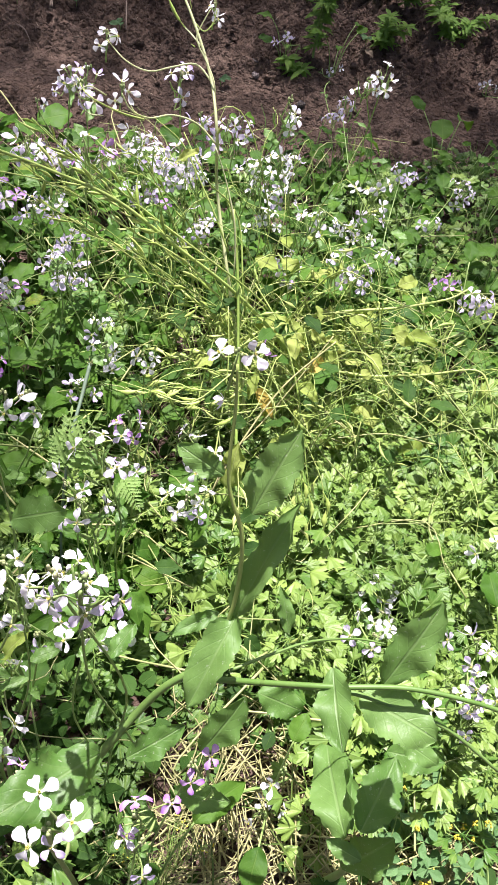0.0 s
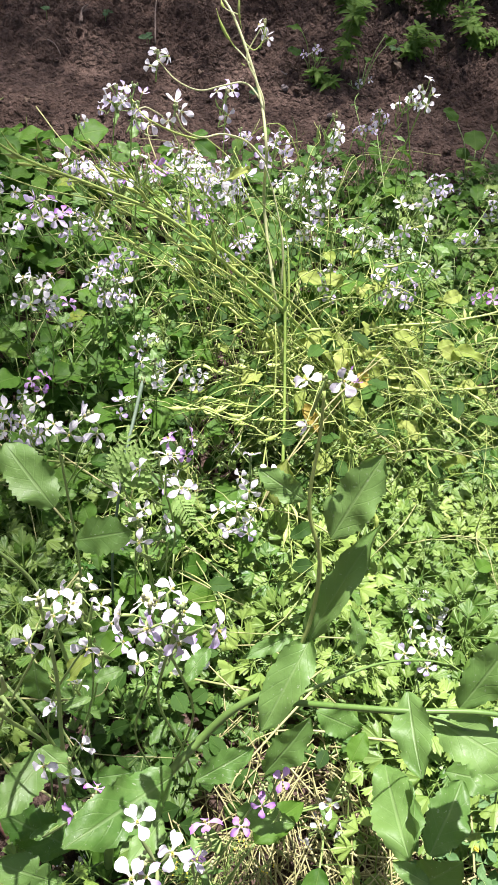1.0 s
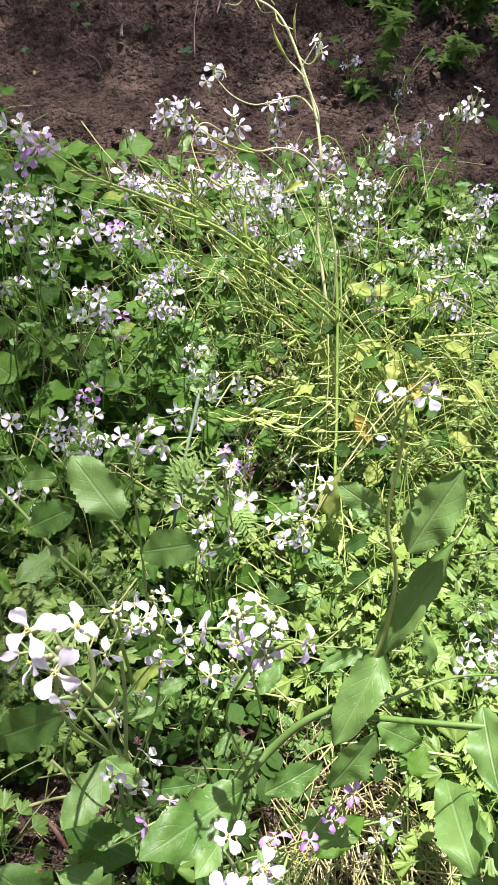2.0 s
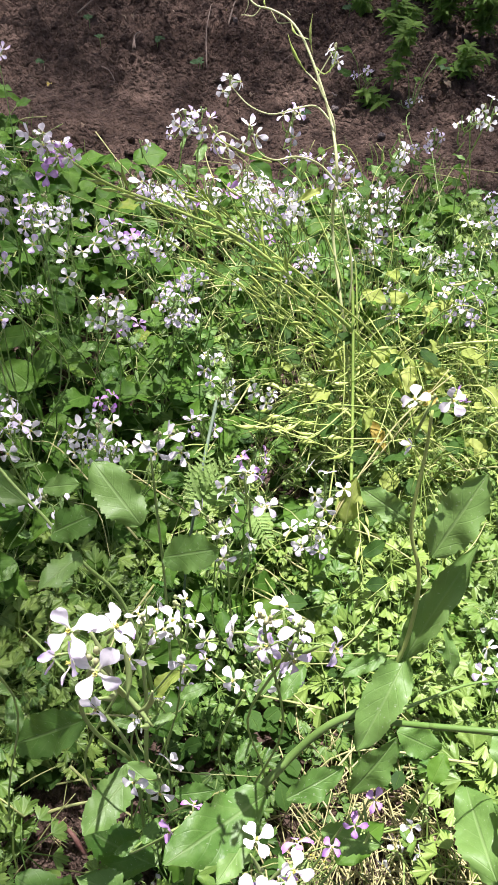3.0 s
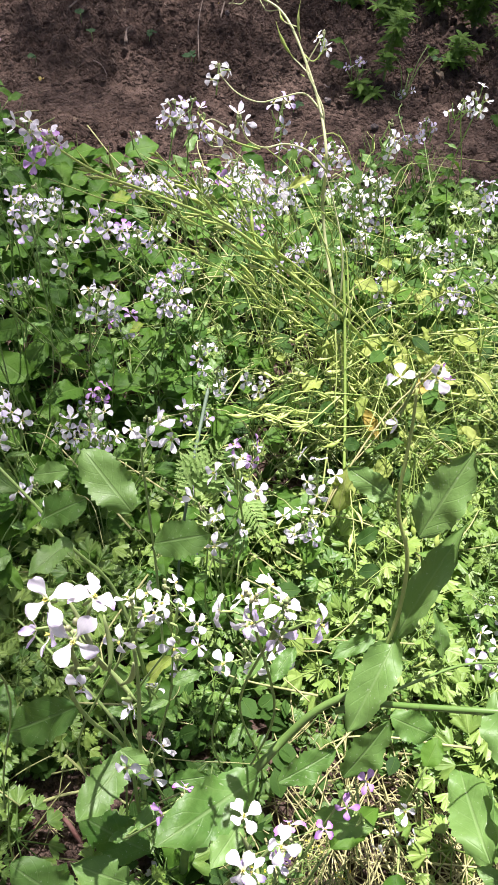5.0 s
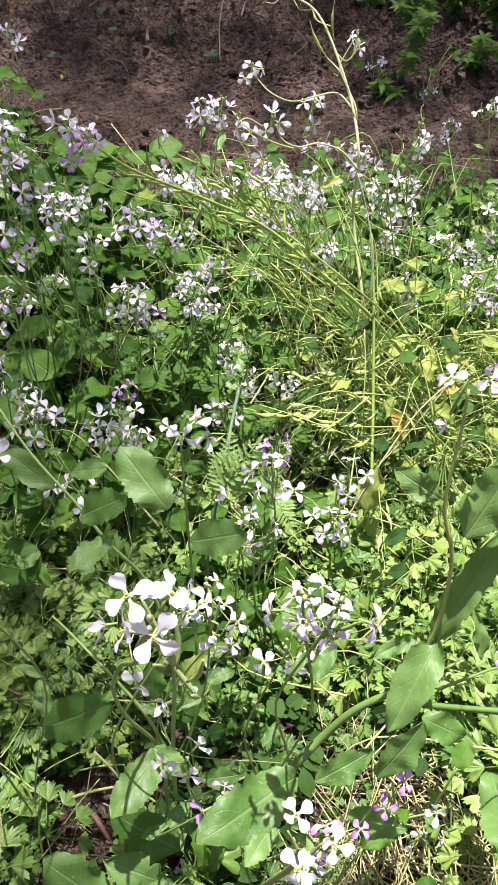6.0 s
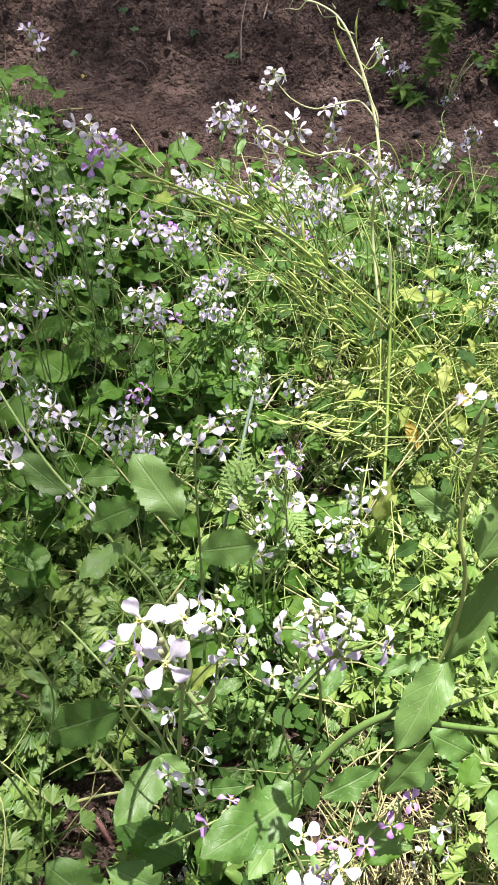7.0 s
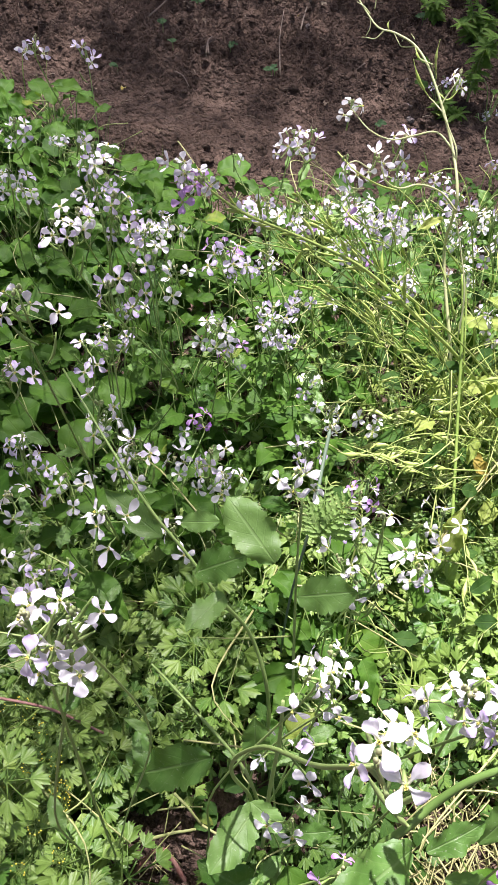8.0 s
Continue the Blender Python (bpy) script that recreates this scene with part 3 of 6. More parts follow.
def radish(base, heads, seed, leaves=6, leaf_size=0.078, label=FLOWERING, size=0.0166, meshes=None, thick=0.0016, petals=False, leaf_low=0.06):
    """A wild radish: stems from one foot to each head (x, y, z, flowers, tone), with leaves on the way."""
    rng = random.Random(seed)
    base = Vector((base[0], base[1], 0.0))
    plant = thing("wild_radish", base, label, "plant", "wild radishes in the bed")
    meshes = meshes or MEADOW
    for x, y, z, count, tone in heads:
        top = Vector((x, y, z))
        mid = base.lerp(top, 0.5) + Vector((rng.uniform(-0.07, 0.07), rng.uniform(-0.06, 0.06), 0.05 * (top - base).length))
        near = base + Vector((rng.uniform(-0.05, 0.05), rng.uniform(-0.05, 0.05), 0.0))
        line = stem(plant, [near, near.lerp(mid, 0.45) + Vector((0, 0, 0.02)), mid, top - Vector((0, 0, 0.04)) + Vector((rng.uniform(-0.01, 0.01), 0, 0)), top - UP * 0.004], thick * rng.uniform(0.75, 1.1), 0.0013)
        head(plant, top, count, tone, rng, size=size, pods=rng.randint(0, 5), petals=petals)
        for k in range(rng.randint(1, 2)):
            at = line[int(len(line) * rng.uniform(0.35, 0.75))]
            a = rng.uniform(0, 6.28)
            d = Vector((math.cos(a), math.sin(a), rng.uniform(0.2, 0.9))).normalized()
            length = leaf_size * rng.uniform(0.35, 0.6)
            leaf(plant, at, at + d * length, rng.choice(RADISH[:3]), rng.uniform(0.8, 1.1), (-d.x * 0.3, -d.y * 0.3 - 0.2, 1))
    stalks = Shape()
    for k in range(leaves):
        a = rng.uniform(0, 6.28)
        out = Vector((math.cos(a), math.sin(a), 0))
        reach, rise = rng.uniform(0.03, 0.12), rng.uniform(leaf_low, leaf_low + 0.16)
        at = base + out * reach + UP * rise
        tube(stalks, spline([base + out * 0.004, base + out * reach * 0.5 + UP * rise * 0.7, at], 4), 0.0022, 0.0014, 5)
        length = leaf_size * rng.uniform(0.6, 1.15)
        d = (out + UP * rng.uniform(-0.25, 0.7)).normalized()
        leaf(plant, at, at + d * length, rng.choice(meshes), rng.uniform(0.85, 1.2), (-out.x * 0.4, -out.y * 0.4 - 0.15, 1))
    if leaves:
        part("leaf_stalk", stalks.mesh("leaf_stalk", STEM), plant)
    return plant


def leafy_clump(x, y, seed, leaves, size, height, meshes, name, label, category, group, stalk=STEM, spread=0.07, width=1.0, tilt=0.3):
    """Leaves on stalks that spring from one foot."""
    rng = random.Random(seed)
    base = Vector((x, y, ground_height(x, y) - 0.004))
    plant = thing(name, base, label, category, group)
    stalks = Shape()
    for k in range(leaves):
        a = k * 2.399 + rng.uniform(-0.5, 0.5)
        out = Vector((math.cos(a), math.sin(a), 0))
        f = math.sqrt((k + 0.5) / leaves)
        reach, rise = spread * f * rng.uniform(0.6, 1.3), height * (1.05 - 0.55 * f) * rng.uniform(0.7, 1.15)
        at = base + out * reach + UP * rise
        tube(stalks, spline([base, base + out * reach * 0.35 + UP * rise * 0.65, at], 4), 0.0017, 0.0010, 5)
        length = size * rng.uniform(0.65, 1.2)
        d = (out * rng.uniform(0.6, 1.1) + UP * rng.uniform(-0.25, 0.5)).normalized()
        leaf(plant, at, at + d * length, rng.choice(meshes), width * rng.uniform(0.85, 1.15), (-out.x * 0.35 + rng.uniform(-tilt, tilt), -out.y * 0.35 - 0.2 + rng.uniform(-tilt, tilt), 1))
    part("leaf_stalk", stalks.mesh("leaf_stalk", stalk), plant)
    return plant


# ---- the seeding radish in the middle of the bed ----
bush = thing("seeding_radish", (0.06, 1.29, 0.0), "sprawling yellow-green wild radish gone to seed, full of plump pods", "plant")
rng = random.Random(5)


def pods_along(plant, line, count, rng, low=0.3, high=0.97, length=0.05):
    for k in range(count):
        i = int((low + (high - low) * (k + rng.random()) / count) * (len(line) - 1))
        along = (line[min(i + 1, len(line) - 1)] - line[max(i - 1, 0)]).normalized()
        a = rng.uniform(0, 6.28)
        out = (along * 0.9 + Vector((math.cos(a), math.sin(a), rng.uniform(-0.6, 0.5))) * rng.uniform(0.35, 0.8)).normalized()
        size = length * rng.uniform(0.7, 1.2) * (1.2 - 0.5 * i / len(line))
        part("pod", rng.choice(PODS), plant, frame_of(line[i], out, (0.1, -0.3, 1), size, size * rng.uniform(0.7, 0.95)))


tall = stem(bush, [(0.076, 1.192, 0.0), (0.045, 1.225, 0.2), (0.003, 1.265, 0.39), (-0.045, 1.37, 0.53), (-0.049, 1.355, 0.649), (-0.075, 1.428, 0.709), (-0.124, 1.498, 0.778), (-0.159, 1.536, 0.809), (-0.198, 1.552, 0.822), (-0.229, 1.559, 0.825), (-0.252, 1.577, 0.838), (-0.277, 1.602, 0.856)], 0.0036, 0.0010, PALE_STEM, steps=6)
stem(bush, [(0.075, 1.29, 0.0), (0.06, 1.30, 0.2), (0.03, 1.26, 0.38), (0.0, 1.34, 0.5), (-0.055, 1.296, 0.598), (-0.103, 1.346, 0.647)], 0.0024, 0.0009, POD_STEM)
curl = stem(bush, [(-0.068, 1.418, 0.7), (-0.101, 1.441, 0.717), (-0.137, 1.421, 0.717), (-0.174, 1.409, 0.71), (-0.213, 1.409, 0.722), (-0.247, 1.424, 0.745)], 0.0017, 0.0009, PALE_STEM)
head(bush, (-0.249, 1.43, 0.751), 3, "white", rng, 0.02)
curl = stem(bush, [(-0.046, 1.331, 0.642), (-0.08, 1.332, 0.673), (-0.117, 1.316, 0.69), (-0.146, 1.279, 0.7), (-0.169, 1.255, 0.722), (-0.181, 1.252, 0.747)], 0.0019, 0.0010, PALE_STEM)
head(bush, (-0.19, 1.292, 0.735), 3, "white", rng, 0.02)
stem(bush, [(-0.152, 1.266, 0.703), (-0.182, 1.231, 0.729), (-0.217, 1.203, 0.762), (-0.249, 1.256, 0.758)], 0.0018, 0.001, POD_STEM)
head(bush, (-0.231, 1.221, 0.766), 2, "lilac", rng, 0.014)
stem(bush, [(-0.113, 1.491, 0.762), (-0.095, 1.479, 0.756), (-0.082, 1.487, 0.768), (-0.078, 1.498, 0.785)], 0.0012, 0.0008, POD_STEM)
head(bush, (-0.081, 1.503, 0.791), 3, "white", rng, 0.018)
stem(bush, [(-0.046, 1.336, 0.659), (-0.038, 1.326, 0.676)], 0.0014, 0.001, POD_STEM)
head(bush, (-0.038, 1.412, 0.635), 5, "lilac", rng)
stem(bush, [(-0.061, 1.400, 0.679), (-0.066, 1.410, 0.708), (-0.082, 1.430, 0.728), (-0.097, 1.440, 0.747), (-0.103, 1.450, 0.761), (-0.096, 1.460, 0.776), (-0.085, 1.470, 0.796)], 0.0016, 0.0009, PALE_STEM, steps=5, sides=5)
stem(bush, [(-0.096, 1.450, 0.745), (-0.115, 1.465, 0.755), (-0.126, 1.470, 0.761)], 0.0014, 0.0009, PALE_STEM, steps=5, sides=5)
stem(bush, [(-0.129, 1.510, 0.797), (-0.151, 1.520, 0.799), (-0.161, 1.530, 0.807), (-0.164, 1.535, 0.812)], 0.001, 0.0007, PALE_STEM, steps=5, sides=5)
stem(bush, [(-0.163, 1.540, 0.810), (-0.185, 1.545, 0.805), (-0.193, 1.550, 0.810), (-0.202, 1.560, 0.818)], 0.001, 0.0006, PALE_STEM, steps=5, sides=5)
stem(bush, [(-0.187, 1.550, 0.811), (-0.184, 1.550, 0.819)], 0.0006, 0.0004, PALE_STEM, steps=5, sides=5)
stem(bush, [(-0.220, 1.560, 0.821), (-0.233, 1.565, 0.805), (-0.250, 1.570, 0.803), (-0.257, 1.575, 0.800)], 0.001, 0.0006, PALE_STEM, steps=5, sides=5)
stem(bush, [(-0.247, 1.580, 0.831), (-0.245, 1.575, 0.817), (-0.250, 1.570, 0.805)], 0.0008, 0.0006, PALE_STEM, steps=5, sides=5)
stem(bush, [(-0.248, 1.580, 0.837), (-0.260, 1.585, 0.846), (-0.274, 1.590, 0.850)], 0.0009, 0.0006, PALE_STEM, steps=5, sides=5)
stem(bush, [(-0.242, 1.580, 0.846), (-0.242, 1.585, 0.856), (-0.243, 1.590, 0.865)], 0.001, 0.0006, PALE_STEM, steps=5, sides=5)
stem(bush, [(-0.104, 1.440, 0.746), (-0.111, 1.440, 0.750)], 0.0012, 0.0004, POD_STEM, steps=5, sides=5)
stem(bush, [(-0.166, 1.540, 0.821), (-0.174, 1.545, 0.827)], 0.0008, 0.0004, PALE_STEM, steps=5, sides=5)
stem(bush, [(-0.008, 1.280, 0.470), (-0.036, 1.300, 0.524), (-0.074, 1.330, 0.578), (-0.109, 1.360, 0.620), (-0.154, 1.360, 0.656)], 0.002, 0.0009, POD_STEM, steps=5, sides=5)
stem(bush, [(0.007, 1.270, 0.429), (-0.001, 1.300, 0.507), (-0.025, 1.330, 0.576), (-0.048, 1.340, 0.632)], 0.0018, 0.001, PALE_STEM, steps=5, sides=5)
stem(bush, [(-0.196, 1.220, 0.758), (-0.218, 1.210, 0.773), (-0.231, 1.200, 0.764), (-0.220, 1.200, 0.738), (-0.200, 1.210, 0.731)], 0.0011, 0.0008, PALE_STEM, steps=5, sides=5)
part("pod", PODS[2], bush, frame_of((-0.123, 1.470, 0.758), (-0.040, 0.020, 0.053), (0, -0.5, 1), 0.069, 0.062))
part("pod", PODS[2], bush, frame_of((-0.119, 1.490, 0.783), (-0.007, 0.020, 0.055), (0, -0.5, 1), 0.059, 0.05))
part("pod", PODS[2], bush, frame_of((-0.148, 1.520, 0.797), (-0.013, 0.010, 0.016), (0, -0.5, 1), 0.023, 0.05))
part("pod", PODS[2], bush, frame_of((-0.211, 1.560, 0.823), (-0.003, 0.010, 0.012), (0, -0.5, 1), 0.016, 0.035))
leaf(bush, (-0.069, 1.3, 0.644), (-0.104, 1.278, 0.641), YELLOWED[1], 0.7)
arm = stem(bush, [(0.195, 1.347, 0.0), (0.14, 1.31, 0.2), (0.03, 1.26, 0.38), (-0.085, 1.203, 0.521), (-0.179, 1.176, 0.614), (-0.265, 1.124, 0.685), (-0.348, 1.075, 0.745), (-0.388, 1.061, 0.777), (-0.426, 1.059, 0.806)], 0.0044, 0.0013, POD_STEM, steps=7)
pods_along(bush, arm, 26, rng, 0.34, 0.78, 0.060)
head(bush, (-0.432, 1.062, 0.798), 5, "purple", rng, 0.024, axis=(-0.1, -0.3, 0.9))
head(bush, (-0.440, 1.058, 0.818), 4, "mixed", rng, 0.022, axis=(-0.1, -0.2, 0.95))
head(bush, (-0.410, 1.062, 0.798), 3, "mixed", rng, 0.018, axis=(0.3, -0.5, 0.8))
arm = stem(bush, [(0.20, 1.345, 0.0), (0.15, 1.32, 0.22), (0.06, 1.28, 0.37), (-0.046, 1.211, 0.51), (-0.136, 1.204, 0.581), (-0.21, 1.193, 0.646), (-0.26, 1.178, 0.692), (-0.296, 1.174, 0.732)], 0.0023, 0.0010, POD_STEM, steps=7)
pods_along(bush, arm, 15, rng, 0.40, 0.98, 0.060)
arm = stem(bush, [(0.19, 1.335, 0.0), (0.13, 1.29, 0.2), (0.04, 1.24, 0.33), (-0.063, 1.193, 0.496), (-0.159, 1.171, 0.567), (-0.251, 1.134, 0.652), (-0.344, 1.075, 0.705), (-0.426, 1.059, 0.74)], 0.0019, 0.0009, POD_STEM, steps=7)
pods_along(bush, arm, 12, rng, 0.36, 0.80, 0.056)
for tip in ((-0.337, 1.126, 0.655), (-0.294, 1.211, 0.698), (-0.253, 1.172, 0.552), (-0.331, 1.172, 0.667), (-0.212, 1.251, 0.656), (-0.209, 1.142, 0.495), (-0.118, 1.149, 0.383)):
    tip = Vector(tip)
    arm = stem(bush, [(0.17 + rng.uniform(-0.06, 0.06), 1.33, 0.0), (0.11 + rng.uniform(-0.07, 0.07), 1.29 + rng.uniform(-0.06, 0.06), 0.24 + rng.uniform(-0.08, 0.06)), Vector((0.03, 1.26, 0.36)).lerp(tip, 0.5) + Vector((rng.uniform(-0.03, 0.03), 0, rng.uniform(-0.04, 0.03))), tip], 0.0016, 0.0008, POD_STEM, steps=7, sides=5)
    pods_along(bush, arm, 9, rng, 0.45, 0.98, 0.062)
for k in range(34):
    a = rng.uniform(-0.9, 6.2)
    reach = rng.uniform(0.10, 0.34) * (1.25 if math.cos(a) > 0.2 else 1.0)
    rise = rng.uniform(0.06, 0.36)
    foot = Vector((0.14 + rng.uniform(-0.22, 0.24), 1.30 + rng.uniform(-0.18, 0.16), 0.0))
    out = Vector((math.cos(a), math.sin(a) * 0.8, 0))
    tip = foot + out * reach + UP * rise * rng.uniform(0.15, 1.1)
    arm = stem(bush, [foot, foot + out * reach * 0.4 + UP * rise * 0.6, foot + out * reach * 0.75 + UP * rise * 1.05 + Vector((rng.uniform(-0.03, 0.03), rng.uniform(-0.03, 0.03), 0)), tip], rng.uniform(0.0012, 0.0023), 0.0008, POD_STEM, steps=5, sides=5)
    pods_along(bush, arm, rng.randint(2, 4), rng, 0.35, 0.98, 0.042)
for k in range(58):
    a = rng.uniform(0, 6.28)
    at = Vector((0.14 + 0.25 * math.cos(a) * rng.random(), 1.32 + 0.22 * math.sin(a) * rng.random(), rng.uniform(0.14, 0.38)))
    d = Vector((math.cos(a), math.sin(a), rng.uniform(-0.3, 0.5))).normalized()
    leaf(bush, at, at + d * rng.uniform(0.028, 0.062), rng.choice(YELLOWED), rng.uniform(0.8, 1.1), (rng.uniform(-0.7, 0.7), rng.uniform(-0.6, 0.3), 0.8))
arm = stem(bush, [(0.08, 1.32, 0.05), (0.15, 1.38, 0.24), (0.215, 1.379, 0.287), (0.324, 1.384, 0.315), (0.42, 1.402, 0.34), (0.462, 1.423, 0.357)], 0.0042, 0.0018, POD_STEM)
head(bush, (0.484, 1.404, 0.354), 3, "lilac", rng)
arm = stem(bush, [(0.10, 1.26, 0.05), (0.18, 1.28, 0.2), (0.305, 1.304, 0.196), (0.415, 1.307, 0.222), (0.505, 1.311, 0.249), (0.537, 1.284, 0.226), (0.563, 1.239, 0.161)], 0.0034, 0.0016, POD_STEM)
for k, (x, y) in enumerate(((0.520, 1.310), (0.533, 1.310), (0.507, 1.309), (0.544, 1.301))):
    part("pod", PODS[k % 4], bush, frame_of((x, y, 0.235), (0.0, -0.03, -0.055), (0, -1, 0.3), 0.065, 0.08))

for k, (sway, drop) in enumerate(((-0.004, 0.71), (-0.020, 0.92), (0.012, 1.0), (0.035, 0.63))):
    p, q = Vector((0.174, 1.036, 0.288)), Vector((0.206, 0.916, 0.135))
    side = Vector((sway, 0.0, 0.0))
    tip = p.lerp(q, drop) + side
    stem(bush, [p + UP * 0.03, p, p.lerp(tip, 0.6) + side * 0.3, tip], 0.0014, 0.0009, POD_STEM, steps=4, sides=5)
    for j in range(3):
        at = p.lerp(tip, 0.55 + 0.22 * j) + side * 0.2
        part("pod", PODS[(k + j) % 4], bush, frame_of(at, q - p + Vector((rng.uniform(-0.04, 0.04), -0.02, 0)), (0, -1, 0.3), 0.048, 0.075))

for k in range(10):
    p = Vector((-0.034, 1.111, 0.265)) + Vector((rng.uniform(0.0, 0.06), rng.uniform(-0.09, 0.09), rng.uniform(-0.03, 0.05)))
    tip = p + Vector((rng.uniform(-0.15, -0.06), rng.uniform(-0.10, 0.05), rng.uniform(-0.07, 0.02)))
    line = stem(bush, [p + Vector((rng.uniform(0.05, 0.12), rng.uniform(-0.03, 0.07), rng.uniform(-0.04, 0.05))), p, p.lerp(tip, 0.5) + Vector((0, rng.uniform(-0.02, 0.02), rng.uniform(0.0, 0.03))), tip], 0.0014, 0.0009, POD_STEM, steps=4, sides=5)
    for j in range(3):
        at = line[3 + 3 * j]
        part("pod", PODS[(k + j) % 4], bush, frame_of(at, Vector((-1, rng.uniform(-0.5, 0.4), rng.uniform(-0.6, 0.1))), (0, -0.5, 1), 0.052, 0.080))


stem(bush, [(-0.009, 1.330, 0.525), (0.013, 1.270, 0.437), (0.030, 1.200, 0.351), (0.046, 1.120, 0.272), (0.059, 1.040, 0.207), (0.076, 1.000, 0.143)], 0.0026, 0.0034, POD_STEM, "stem", 5, 6)
stem(bush, [(0.025, 0.950, 0.187), (0.063, 1.020, 0.250), (0.125, 1.120, 0.314), (0.208, 1.200, 0.369)], 0.0019, 0.0014, STRAW, "stem", 5, 6)
stem(bush, [(0.028, 0.950, 0.197), (0.051, 1.010, 0.234), (0.111, 1.100, 0.264), (0.203, 1.220, 0.364)], 0.0012, 0.001, STRAW, "stem", 5, 6)
stem(bush, [(0.022, 1.000, 0.197), (0.022, 1.080, 0.247), (0.021, 1.150, 0.325), (0.006, 1.220, 0.397)], 0.0016, 0.001, POD_STEM, "stem", 5, 6)
stem(bush, [(-0.028, 1.050, 0.220), (-0.022, 1.120, 0.286), (-0.011, 1.200, 0.356), (-0.007, 1.260, 0.414)], 0.0014, 0.0009, POD_STEM, "stem", 5, 6)
stem(bush, [(0.180, 1.080, 0.209), (0.150, 1.160, 0.286), (0.105, 1.220, 0.363), (0.046, 1.280, 0.409)], 0.002, 0.0012, POD_STEM, "stem", 5, 6)
leaf(bush, (0.056, 0.970, 0.187), (0.059, 1.000, 0.270), YELLOWED[0], 0.75, (-0.2, -0.7, 0.6), label="yellowing leaf")
stem(bush, [(0.066, 1.000, 0.000), (0.061, 0.980, 0.093), (0.056, 0.970, 0.187)], 0.0018, 0.0012, POD_STEM)


def tangle(shape, stems, foot, spread, low, high, pods, rng, squash=0.8):
    """Sprawling thin stems from a foot, hung with pods."""
    for k in range(stems):
        a = rng.uniform(0, 6.28)
        out = Vector((math.cos(a), math.sin(a) * squash, 0))
        reach = rng.uniform(0.3, 1.0) * spread
        rise = rng.uniform(low, high)
        p = Vector((foot[0] + rng.uniform(-0.18, 0.18), foot[1] + rng.uniform(-0.14, 0.14), rng.uniform(0.0, 0.2)))
        line = spline([p, p + out * reach * 0.3 + UP * rise * 0.9 + Vector((rng.uniform(-0.04, 0.04), rng.uniform(-0.04, 0.04), 0)), p + out * reach * 0.7 + UP * rise * rng.uniform(0.7, 1.2), p + out * reach + UP * rise * rng.uniform(0.1, 1.1) + Vector((rng.uniform(-0.05, 0.05), rng.uniform(-0.05, 0.05), 0))], 5)
        tube(shape, line, rng.choice((0.0007, 0.0009, 0.0011, 0.0013, 0.0019)), 0.0005, 5)
        if rng.random() < 0.5:
            i, b = rng.randrange(3, len(line) - 1), rng.uniform(0, 6.28)
            blade(shape, 0.26, 0.9, 0.7, 6, 0.1, 0, 0.1, 0.2, 0.05, 2, 9, rng, 1, frame_of(line[i], (math.cos(b), math.sin(b), rng.uniform(-0.3, 0.5)), (rng.uniform(-0.6, 0.6), rng.uniform(-0.6, 0.3), 1), rng.uniform(0.025, 0.06), 0.05))
        for j in range(rng.randint(0, pods)):
            i = rng.randrange(4, len(line) - 1)
            b = rng.uniform(0, 6.28)
            d = ((line[i + 1] - line[i]).normalized() * 0.8 + Vector((math.cos(b), math.sin(b), rng.uniform(-0.7, 0.5))) * 0.8).normalized()
            size = rng.uniform(0.03, 0.055)
            s = POD_SHAPES[rng.randrange(4)]
            shape.add(s.verts, s.faces, s.uv, 0, frame_of(line[i], d, (0.1, -0.3, 1), size, size * 1.2))


thicket = Shape()
tangle(thicket, 75, (0.10, 1.32), 0.46, 0.06, 0.30, 2, rng)
tangle(thicket, 66, (0.30, 1.36), 0.48, 0.06, 0.22, 2, rng)
tangle(thicket, 36, (0.00, 1.14), 0.26, 0.06, 0.24, 3, rng)
tangle(thicket, 40, (-0.05, 1.45), 0.36, 0.14, 0.42, 1, rng)
tangle(thicket, 16, (0.06, 0.85), 0.22, 0.05, 0.16, 2, rng)
tagged(part("stem_thicket", thicket.mesh("stem_thicket", POD_TANGLE, SHADE_DARK_LEAF), bush), kind="stuff")
leaf(bush, (0.094, 1.309, 0.297), (0.150, 1.255, 0.309), YELLOWED[0], 0.95)
leaf(bush, (0.207, 1.184, 0.124), (0.290, 1.192, 0.128), YELLOWED[0], 0.95, (0, -0.6, 0.8))
leaf(bush, (0.375, 1.188, 0.123), (0.435, 1.187, 0.121), YELLOWED[0], 1.2, (0, -0.5, 0.8))

for base, tip in (((0.076, 1.168, 0.245), (0.116, 1.126, 0.248)), ((0.127, 1.241, 0.279), (0.154, 1.263, 0.296)), ((0.162, 1.223, 0.262), (0.214, 1.271, 0.262))):
    leaf(bush, base, tip, WITHERED, 1.0, (0.3, -0.5, 0.8), label="withered yellow-brown leaf")

# ---- the upright radish at the front of the bed ----
front = thing("wild_radish", (0.0, 0.42, 0.0), "tall upright wild radish with grey-green toothed leaves and white blooms", "plant", "wild radishes in the bed")
stem(front, [(-0.11, 0.37, 0.0), (-0.095, 0.385, 0.20), (-0.071, 0.405, 0.262), (-0.017, 0.432, 0.384), (0.012, 0.458, 0.427), (0.043, 0.477, 0.474), (0.086, 0.492, 0.513)], 0.0066, 0.0040, FRONT_STEM, steps=6, sides=9)
stem(front, [(0.084, 0.491, 0.510), (0.104, 0.52, 0.601), (0.103, 0.549, 0.684), (0.083, 0.568, 0.746), (0.081, 0.593, 0.82), (0.078, 0.605, 0.863)], 0.0027, 0.0013, POD_STEM, steps=6, sides=9)
